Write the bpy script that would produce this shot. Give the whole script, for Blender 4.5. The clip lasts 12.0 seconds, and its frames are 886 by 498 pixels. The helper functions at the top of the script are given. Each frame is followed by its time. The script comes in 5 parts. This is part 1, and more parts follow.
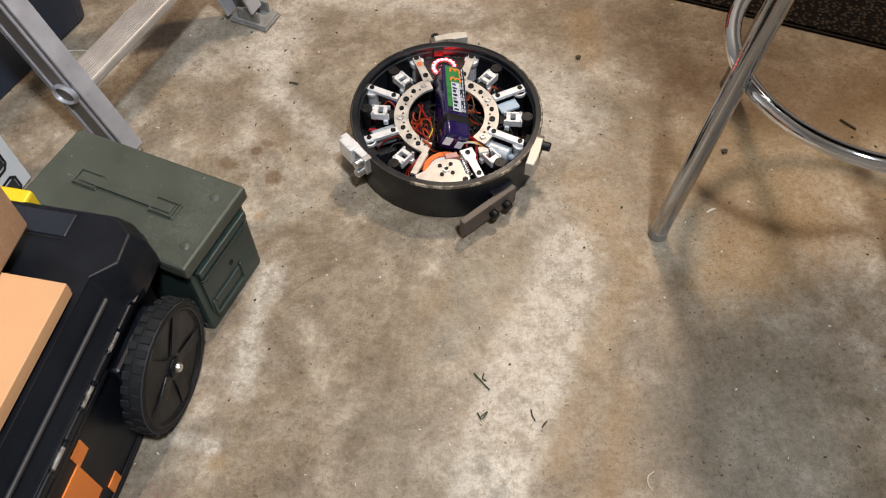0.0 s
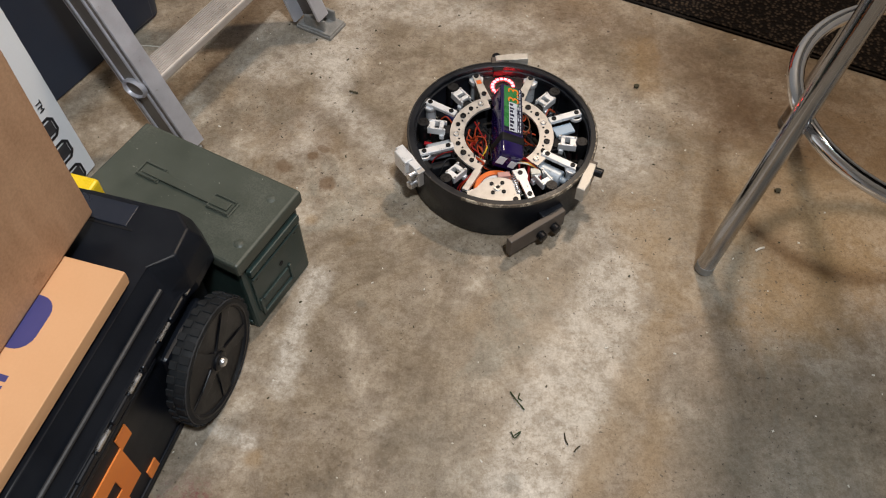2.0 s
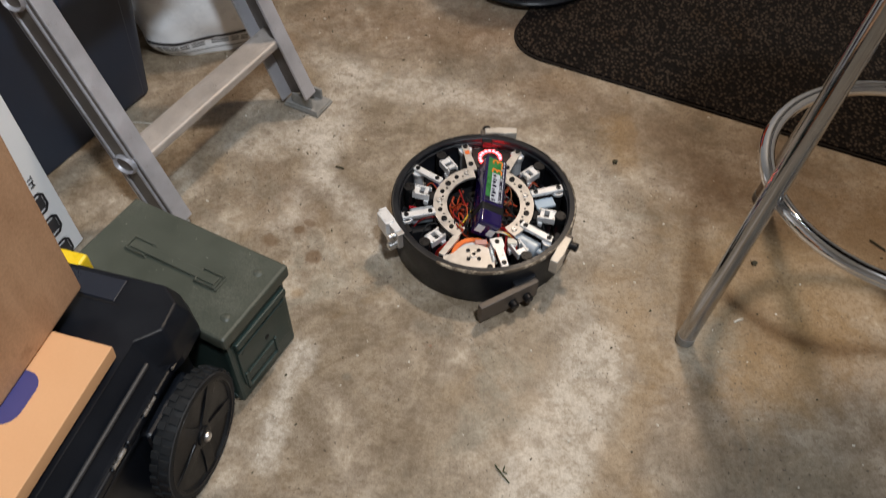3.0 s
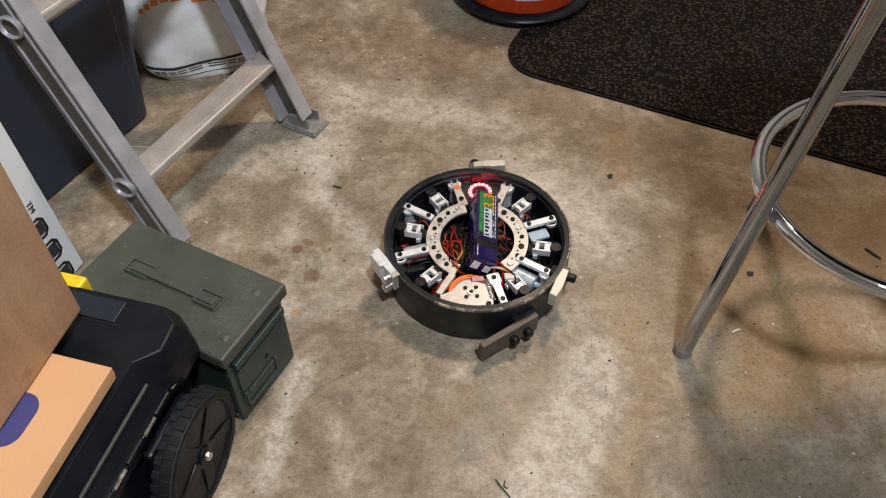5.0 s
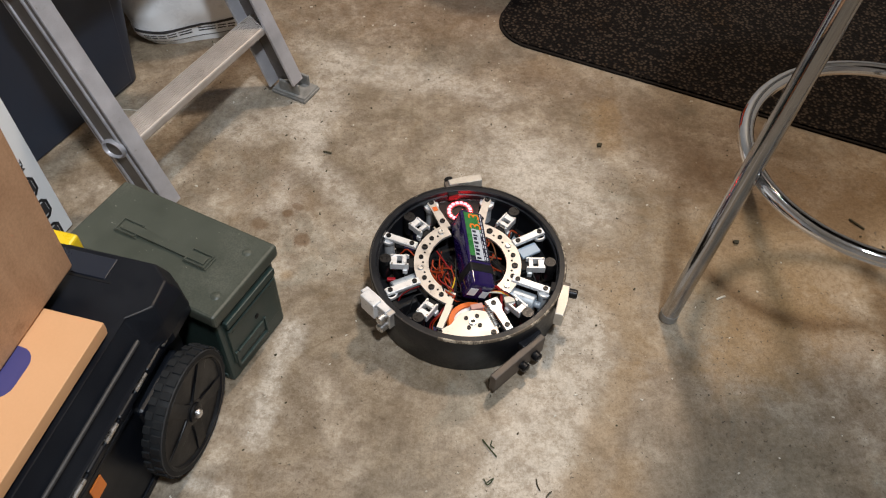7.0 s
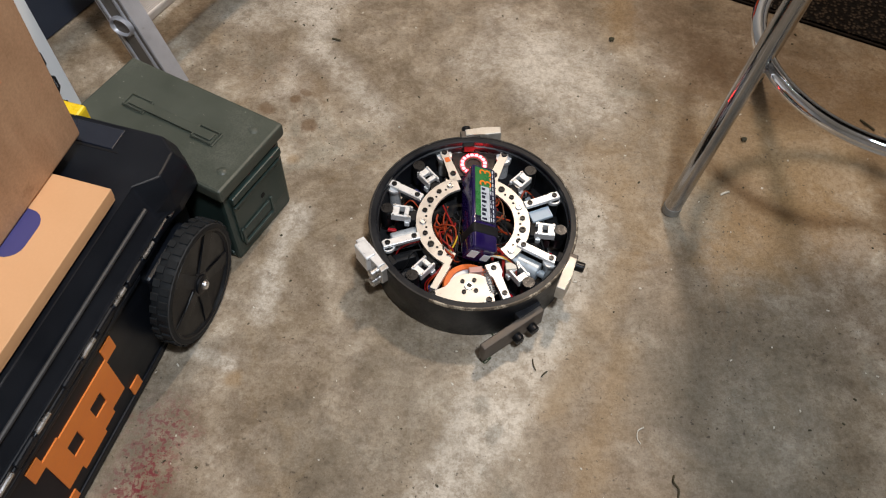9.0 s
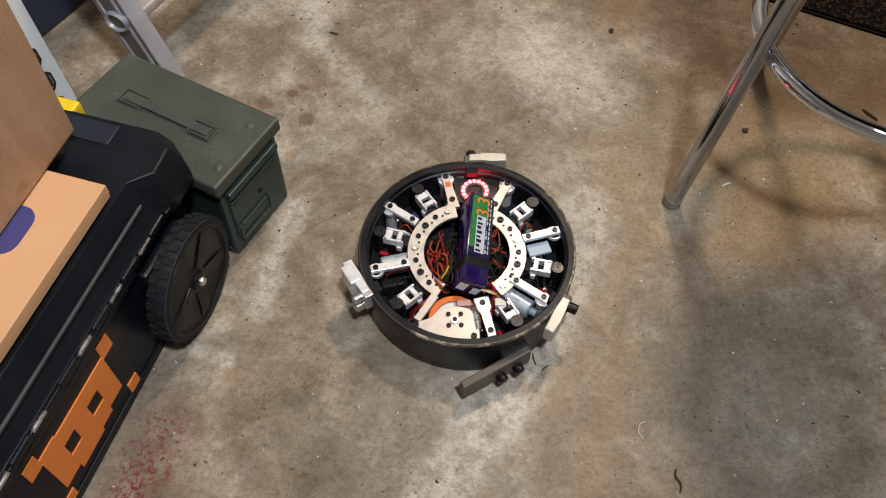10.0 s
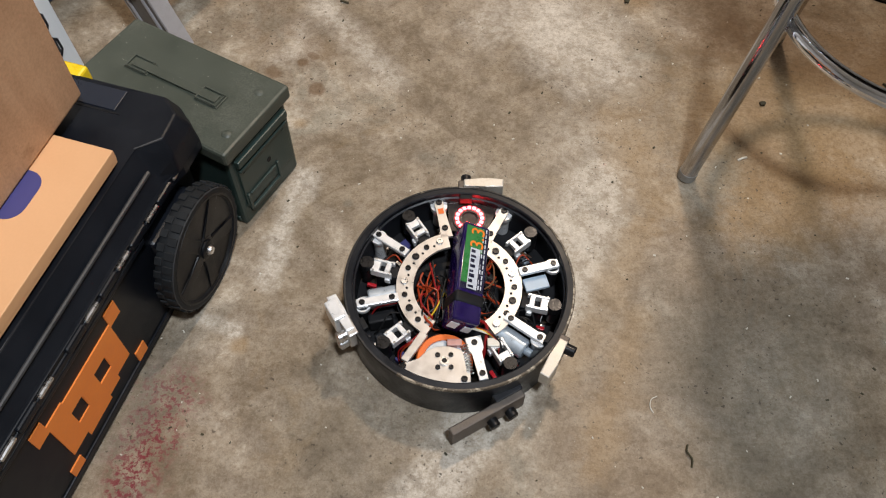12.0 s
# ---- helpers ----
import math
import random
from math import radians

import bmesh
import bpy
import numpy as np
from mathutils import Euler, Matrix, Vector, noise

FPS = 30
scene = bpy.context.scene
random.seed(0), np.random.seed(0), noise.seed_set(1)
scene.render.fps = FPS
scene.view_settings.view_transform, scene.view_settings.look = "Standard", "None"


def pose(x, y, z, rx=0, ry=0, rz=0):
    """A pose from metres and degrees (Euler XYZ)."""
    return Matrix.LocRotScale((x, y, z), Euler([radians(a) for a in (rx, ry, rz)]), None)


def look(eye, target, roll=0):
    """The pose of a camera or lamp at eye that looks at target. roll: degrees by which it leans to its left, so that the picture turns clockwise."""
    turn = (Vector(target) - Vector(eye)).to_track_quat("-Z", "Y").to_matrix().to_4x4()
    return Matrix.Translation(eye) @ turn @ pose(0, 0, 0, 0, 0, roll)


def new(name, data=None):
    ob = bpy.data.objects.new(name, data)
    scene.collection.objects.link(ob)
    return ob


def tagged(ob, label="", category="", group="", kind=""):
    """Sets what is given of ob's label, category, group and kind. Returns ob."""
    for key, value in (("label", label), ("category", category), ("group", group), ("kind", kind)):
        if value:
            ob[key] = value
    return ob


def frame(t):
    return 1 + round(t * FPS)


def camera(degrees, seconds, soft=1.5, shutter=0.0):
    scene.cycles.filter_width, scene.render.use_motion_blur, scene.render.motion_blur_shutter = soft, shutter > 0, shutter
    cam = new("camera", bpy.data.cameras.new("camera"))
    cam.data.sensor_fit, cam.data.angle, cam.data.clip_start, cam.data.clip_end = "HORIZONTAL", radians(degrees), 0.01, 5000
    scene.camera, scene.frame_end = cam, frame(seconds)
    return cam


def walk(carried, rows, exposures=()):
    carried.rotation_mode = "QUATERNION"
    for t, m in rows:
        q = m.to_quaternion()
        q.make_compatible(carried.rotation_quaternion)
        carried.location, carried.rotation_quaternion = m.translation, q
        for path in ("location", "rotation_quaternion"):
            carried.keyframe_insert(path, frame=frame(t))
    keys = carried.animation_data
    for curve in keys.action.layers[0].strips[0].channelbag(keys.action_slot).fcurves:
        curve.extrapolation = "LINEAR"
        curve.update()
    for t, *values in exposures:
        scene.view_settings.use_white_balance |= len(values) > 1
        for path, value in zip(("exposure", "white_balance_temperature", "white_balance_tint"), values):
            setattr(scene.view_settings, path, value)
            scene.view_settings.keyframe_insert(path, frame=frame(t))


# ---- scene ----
cam = camera(55.6, 12.0, soft=1.1, shutter=0.5)

PATH = [
    (0, (0.0, -0.83, 1.115), (0.045, 0.3, -0.536), -1.5),
    (0.5, (0.0, -0.819, 1.126), (0.065, 0.33, -0.51), -1.0),
    (1, (-0.006, -0.821, 1.135), (0.085, 0.458, -0.4), 1.3),
    (1.5, (-0.018, -0.829, 1.127), (0.009, 0.388, -0.46), 4.6),
    (2, (-0.013, -0.835, 1.13), (-0.058, 0.321, -0.501), -0.7),
    (2.5, (-0.009, -0.848, 1.139), (-0.015, 0.308, -0.493), 1.0),
    (3, (-0.014, -0.843, 1.151), (-0.023, 0.444, -0.38), 0.6),
    (3.2, (-0.009, -0.841, 1.155), (-0.022, 0.462, -0.361), 0.4),
    (4.8, (-0.015, -0.852, 1.154), (-0.016, 0.47, -0.347), -0.1),
    (5, (-0.005, -0.853, 1.155), (-0.02, 0.469, -0.346), -0.7),
    (5.5, (-0.006, -0.856, 1.156), (-0.018, 0.457, -0.353), -0.3),
    (6, (-0.01, -0.865, 1.156), (-0.013, 0.441, -0.359), 0.2),
    (6.5, (-0.005, -0.869, 1.154), (0.001, 0.424, -0.372), 0.5),
    (6.7, (-0.01, -0.872, 1.151), (0.007, 0.418, -0.378), 1.0),
    (8.3, (-0.006, -0.907, 1.133), (0.001, 0.282, -0.475), 1.2),
    (8.5, (-0.007, -0.912, 1.129), (-0.001, 0.25, -0.499), 1.5),
    (9, (0.004, -0.928, 1.123), (-0.004, 0.203, -0.526), 1.7),
    (9.5, (0.012, -0.932, 1.121), (-0.008, 0.192, -0.533), 1.0),
    (10, (0.011, -0.923, 1.114), (-0.005, 0.198, -0.542), 0.9),
    (10.5, (0.01, -0.92, 1.1), (-0.01, 0.182, -0.569), 0.6),
    (11, (0.011, -0.922, 1.094), (-0.01, 0.162, -0.587), 0.5),
    (11.5, (0.011, -0.92, 1.095), (-0.018, 0.152, -0.593), 0.4),
    (12, (0.007, -0.924, 1.094), (-0.026, 0.155, -0.589), 0.7),
]
# the film camera's own exposure drifts a little
walk(cam, [(t, look(eye, target, roll)) for t, eye, target, roll in PATH],
     exposures=[(0, 0.1), (1.0, 0.0), (2.5, -0.24), (5.0, -0.13), (8.5, -0.16), (10.0, -0.24), (12.0, -0.08)])

# ---------- room light ----------
world = bpy.data.worlds.new("garage_air")
world.use_nodes = True
world.node_tree.nodes["Background"].inputs[0].default_value = (0.9, 0.95, 1.0, 1)
world.node_tree.nodes["Background"].inputs[1].default_value = 0.02
scene.world = world


def area_lamp(name, eye, target, sx, sy, watts, colour, beam=180):
    data = bpy.data.lights.new(name, "AREA")
    data.shape, data.size, data.size_y, data.energy, data.color = "RECTANGLE", sx, sy, watts, colour
    data.spread = radians(beam)
    ob = new(name, data)
    ob.matrix_basis = look(eye, target)
    return ob


area_lamp("warm_ceiling_lamp", (0.74, 1.39, 3.2), (0.1, 0.2, 0), 0.24, 0.24, 58, (1.0, 0.80, 0.61))
area_lamp("cool_ceiling_lamp", (0.47, -1.36, 3.2), (-0.7, 0.2, 0), 0.24, 0.24, 42, (0.85, 0.92, 1.0), 120)


# ---------- materials ----------
def nodes_of(name):
    m = bpy.data.materials.new(name)
    m.use_nodes = True
    t = m.node_tree
    return m, t, t.nodes["Principled BSDF"]


def noise_node(t, scale, detail=5.0, rough=0.6, coord="Object", distortion=0.0):
    c = t.nodes.new("ShaderNodeTexCoord")
    n = t.nodes.new("ShaderNodeTexNoise")
    n.inputs["Scale"].default_value, n.inputs["Detail"].default_value = scale, detail
    n.inputs["Roughness"].default_value, n.inputs["Distortion"].default_value = rough, distortion
    t.links.new(c.outputs[coord], n.inputs["Vector"])
    return n.outputs["Fac"]


def ramp(t, value, *stops):
    r = t.nodes.new("ShaderNodeValToRGB")
    r.color_ramp.elements[0].position, r.color_ramp.elements[0].color = stops[0][0], (*stops[0][1], 1)
    r.color_ramp.elements[1].position, r.color_ramp.elements[1].color = stops[-1][0], (*stops[-1][1], 1)
    for p, c in stops[1:-1]:
        e = r.color_ramp.elements.new(p)
        e.color = (*c, 1)
    t.links.new(value, r.inputs[0])
    return r.outputs[0]


def fade(t, value, lo, hi, a=0.0, b=1.0):
    r = t.nodes.new("ShaderNodeMapRange")
    r.interpolation_type = "SMOOTHSTEP"
    for k, v in zip(("From Min", "From Max", "To Min", "To Max"), (lo, hi, a, b)):
        r.inputs[k].default_value = v
    t.links.new(value, r.inputs["Value"])
    return r.outputs[0]


def calc(t, op, a, b):
    n = t.nodes.new("ShaderNodeMath")
    n.operation = op
    for i, v in enumerate((a, b)):
        if isinstance(v, (int, float)):
            n.inputs[i].default_value = v
        else:
            t.links.new(v, n.inputs[i])
    return n.outputs[0]


def mix(t, fac, a, b, kind="MIX"):
    n = t.nodes.new("ShaderNodeMix")
    n.data_type, n.blend_type = "RGBA", kind
    for sock, v in ((n.inputs[0], fac), (n.inputs[6], a), (n.inputs[7], b)):
        if isinstance(v, (int, float)):
            sock.default_value = v
        elif isinstance(v, tuple):
            sock.default_value = (*v, 1)
        else:
            t.links.new(v, sock)
    return n.outputs[2]


def bump(t, bsdf, height, strength, distance):
    b = t.nodes.new("ShaderNodeBump")
    b.inputs["Strength"].default_value, b.inputs["Distance"].default_value = strength, distance
    t.links.new(height, b.inputs["Height"])
    t.links.new(b.outputs[0], bsdf.inputs["Normal"])


def surface(name, dark, light, rough=0.5, metal=0.0, scale=30.0, fine=300.0, relief=0.0004, spread=0.12, coat=0.0, wear=None, wear_at=0.62, spec=0.5, dust=0.0):
    """A surface that varies between two colours at a large scale and a fine one, with scuffs in a third colour."""
    m, t, b = nodes_of(name)
    big, small = noise_node(t, scale, 4), noise_node(t, fine, 3)
    both = calc(t, "ADD", calc(t, "MULTIPLY", big, 0.7), calc(t, "MULTIPLY", small, 0.3))
    col = ramp(t, both, (0.32, dark), (0.68, light))
    if wear:
        scuff = fade(t, noise_node(t, scale * 2.3, 8, 0.75), wear_at, wear_at + 0.08)
        col = mix(t, calc(t, "MULTIPLY", scuff, 0.8), col, wear)
    if dust:
        film_ = calc(t, "MULTIPLY", fade(t, noise_node(t, 5, 5), 0.42, 0.62), fade(t, small, 0.4, 0.6))
        col = mix(t, calc(t, "MULTIPLY", film_, dust), col, (0.36, 0.34, 0.29))
        col = mix(t, fade(t, noise_node(t, 170, 2, 0.5), 0.74, 0.77, 0, 0.7), col, (0.45, 0.43, 0.38))
    t.links.new(col, b.inputs["Base Color"])
    t.links.new(fade(t, both, 0.3, 0.7, max(0.02, rough - spread), min(1, rough + spread)), b.inputs["Roughness"])
    b.inputs["Metallic"].default_value = metal
    b.inputs["Coat Weight"].default_value = coat
    b.inputs["Specular IOR Level"].default_value = spec
    if relief:
        bump(t, b, both, 0.5, relief)
    return m


def glowing(name, colour, strength):
    m, t, b = nodes_of(name)
    b.inputs["Base Color"].default_value = (*colour, 1)
    b.inputs["Emission Color"].default_value = (*colour, 1)
    b.inputs["Emission Strength"].default_value = strength
    return m


def kraft_card():
    """Brown fluted board: faint upright streaks, blotches, scuffs and dark flecks."""
    m, t, b = nodes_of("kraft_card")
    c, mp, n = t.nodes.new("ShaderNodeTexCoord"), t.nodes.new("ShaderNodeMapping"), t.nodes.new("ShaderNodeTexNoise")
    mp.inputs["Scale"].default_value = (34, 34, 6)
    n.inputs["Scale"].default_value, n.inputs["Detail"].default_value, n.inputs["Roughness"].default_value = 1.0, 6, 0.65
    t.links.new(c.outputs["Object"], mp.inputs["Vector"])
    t.links.new(mp.outputs[0], n.inputs["Vector"])
    streaks, blotch, fine = n.outputs["Fac"], noise_node(t, 9, 5, 0.65), noise_node(t, 240, 4, 0.7)
    col = ramp(t, streaks, (0.30, (0.37, 0.212, 0.115)), (0.52, (0.43, 0.25, 0.14)), (0.72, (0.49, 0.295, 0.172)))
    col = mix(t, fade(t, blotch, 0.42, 0.62, 0, 0.45), col, (0.52, 0.32, 0.185))
    col = mix(t, fade(t, noise_node(t, 14, 7, 0.75), 0.58, 0.68, 0, 0.45), col, (0.25, 0.13, 0.065))
    col = mix(t, fade(t, fine, 0.35, 0.65), mix(t, 1.0, col, (0.9, 0.89, 0.88), "MULTIPLY"), mix(t, 1.0, col, (1.06, 1.06, 1.06), "MULTIPLY"))
    t.links.new(col, b.inputs["Base Color"])
    b.inputs["Roughness"].default_value = 0.78
    bump(t, b, calc(t, "ADD", streaks, calc(t, "MULTIPLY", fine, 0.2)), 0.2, 0.0012)
    return m


def concrete():
    m, t, b = nodes_of("stained_concrete")
    c = t.nodes.new("ShaderNodeTexCoord")
    place = c.outputs["Object"]
    sep = t.nodes.new("ShaderNodeSeparateXYZ")
    t.links.new(place, sep.inputs[0])
    px, py = sep.outputs[0], sep.outputs[1]
    broad, cloud = noise_node(t, 2.2, 5, 0.6, distortion=0.6), noise_node(t, 8, 7, 0.68, distortion=0.5)
    mottle, grit, speck = noise_node(t, 38, 7, 0.72), noise_node(t, 190, 4, 0.7), noise_node(t, 75, 2, 0.5)
    ragged = calc(t, "ADD", calc(t, "MULTIPLY", noise_node(t, 15, 9, 0.75, distortion=0.5), 0.6), calc(t, "MULTIPLY", mottle, 0.4))
    col = ramp(t, calc(t, "ADD", calc(t, "MULTIPLY", broad, 0.4), calc(t, "MULTIPLY", cloud, 0.6)),
               (0.36, (0.185, 0.146, 0.103)), (0.46, (0.272, 0.224, 0.167)), (0.54, (0.350, 0.297, 0.234)), (0.63, (0.53, 0.475, 0.40)))
    # fine mottling, then warm drip stains between greyer ground
    col = mix(t, fade(t, mottle, 0.38, 0.58), mix(t, 1.0, col, (0.86, 0.83, 0.79), "MULTIPLY"), mix(t, 1.0, col, (1.05, 1.05, 1.04), "MULTIPLY"))
    col = mix(t, fade(t, noise_node(t, 21, 4, 0.55, distortion=0.4), 0.36, 0.64), mix(t, 1.0, col, (0.84, 0.82, 0.80), "MULTIPLY"), mix(t, 1.0, col, (1.09, 1.08, 1.06), "MULTIPLY"))
    col = mix(t, fade(t, noise_node(t, 62, 8, 0.8), 0.40, 0.54, 0.26, 0), col, mix(t, 1.0, col, (0.6, 0.53, 0.45), "MULTIPLY"))
    col = mix(t, fade(t, noise_node(t, 5.2, 7, 0.72, distortion=0.8), 0.54, 0.66, 0, 0.4), col, (0.28, 0.20, 0.115))
    col = mix(t, fade(t, noise_node(t, 3.4, 7, 0.72, distortion=0.5), 0.54, 0.64, 0, 0.4), col, (0.235, 0.232, 0.19))

    def streak(x0, y0, x1, y1, half, colour, most, soft=0.5, rag=0.9, kind="MIX", speckled=False, pale=False):
        """A stain or a painted shade along a line on the floor, of that half width, with ragged edges."""
        nonlocal col
        length = math.hypot(x1 - x0, y1 - y0) or 1e-6
        ux, uy = (x1 - x0) / length, (y1 - y0) / length
        dx, dy = calc(t, "SUBTRACT", px, x0), calc(t, "SUBTRACT", py, y0)
        along = calc(t, "ADD", calc(t, "MULTIPLY", dx, ux), calc(t, "MULTIPLY", dy, uy))
        aside = calc(t, "SUBTRACT", calc(t, "MULTIPLY", dx, -uy), calc(t, "MULTIPLY", dy, -ux))
        over = calc(t, "SUBTRACT", along, calc(t, "MINIMUM", calc(t, "MAXIMUM", along, 0.0), length))
        away = calc(t, "SQRT", calc(t, "ADD", calc(t, "MULTIPLY", over, over), calc(t, "MULTIPLY", aside, aside)), 0)
        away = calc(t, "ADD", away, calc(t, "MULTIPLY", calc(t, "SUBTRACT", ragged, 0.5), half * rag * 6))
        mask = fade(t, away, half * (1 - soft), half * (1 + soft), most, 0)
        if pale:
            mask = calc(t, "MULTIPLY", mask, calc(t, "ADD", 0.34, calc(t, "MULTIPLY", fade(t, mottle, 0.40, 0.58), 0.56)))
        if speckled:
            mask = calc(t, "MULTIPLY", mask, fade(t, noise_node(t, 120, 5, 0.7), 0.46, 0.58))
        col = mix(t, mask, col, colour, kind)

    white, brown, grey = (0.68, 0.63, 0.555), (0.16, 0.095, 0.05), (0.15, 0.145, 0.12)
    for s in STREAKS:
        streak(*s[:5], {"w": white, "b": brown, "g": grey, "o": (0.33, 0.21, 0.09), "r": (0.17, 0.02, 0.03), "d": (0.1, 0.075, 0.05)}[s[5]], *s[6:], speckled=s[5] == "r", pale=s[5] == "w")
    # grain, specks and pits
    col = mix(t, fade(t, noise_node(t, 330, 3, 0.7), 0.38, 0.62), mix(t, 1.0, col, (0.90, 0.88, 0.86), "MULTIPLY"), mix(t, 1.0, col, (1.05, 1.05, 1.05), "MULTIPLY"))
    col = mix(t, fade(t, noise_node(t, 120, 5, 0.75), 0.38, 0.56), mix(t, 1.0, col, (0.84, 0.81, 0.77), "MULTIPLY"), mix(t, 1.0, col, (1.06, 1.06, 1.06), "MULTIPLY"))
    thick = fade(t, noise_node(t, 6, 4), 0.42, 0.6)
    col = mix(t, calc(t, "MULTIPLY", fade(t, speck, 0.69, 0.74, 0, 0.75), thick), col, (0.075, 0.055, 0.04))
    col = mix(t, calc(t, "MULTIPLY", fade(t, noise_node(t, 150, 2, 0.5), 0.66, 0.70, 0, 0.85), thick), col, (0.06, 0.045, 0.03))
    col = mix(t, fade(t, grit, 0.66, 0.76, 0, 0.6), col, (0.6, 0.57, 0.5))
    t.links.new(col, b.inputs["Base Color"])
    t.links.new(fade(t, cloud, 0.35, 0.65, 0.34, 0.62), b.inputs["Roughness"])
    b.inputs["Specular IOR Level"].default_value = 0.4
    bump(t, b, calc(t, "ADD", calc(t, "MULTIPLY", grit, 0.5), mottle), 0.35, 0.0012)
    return m


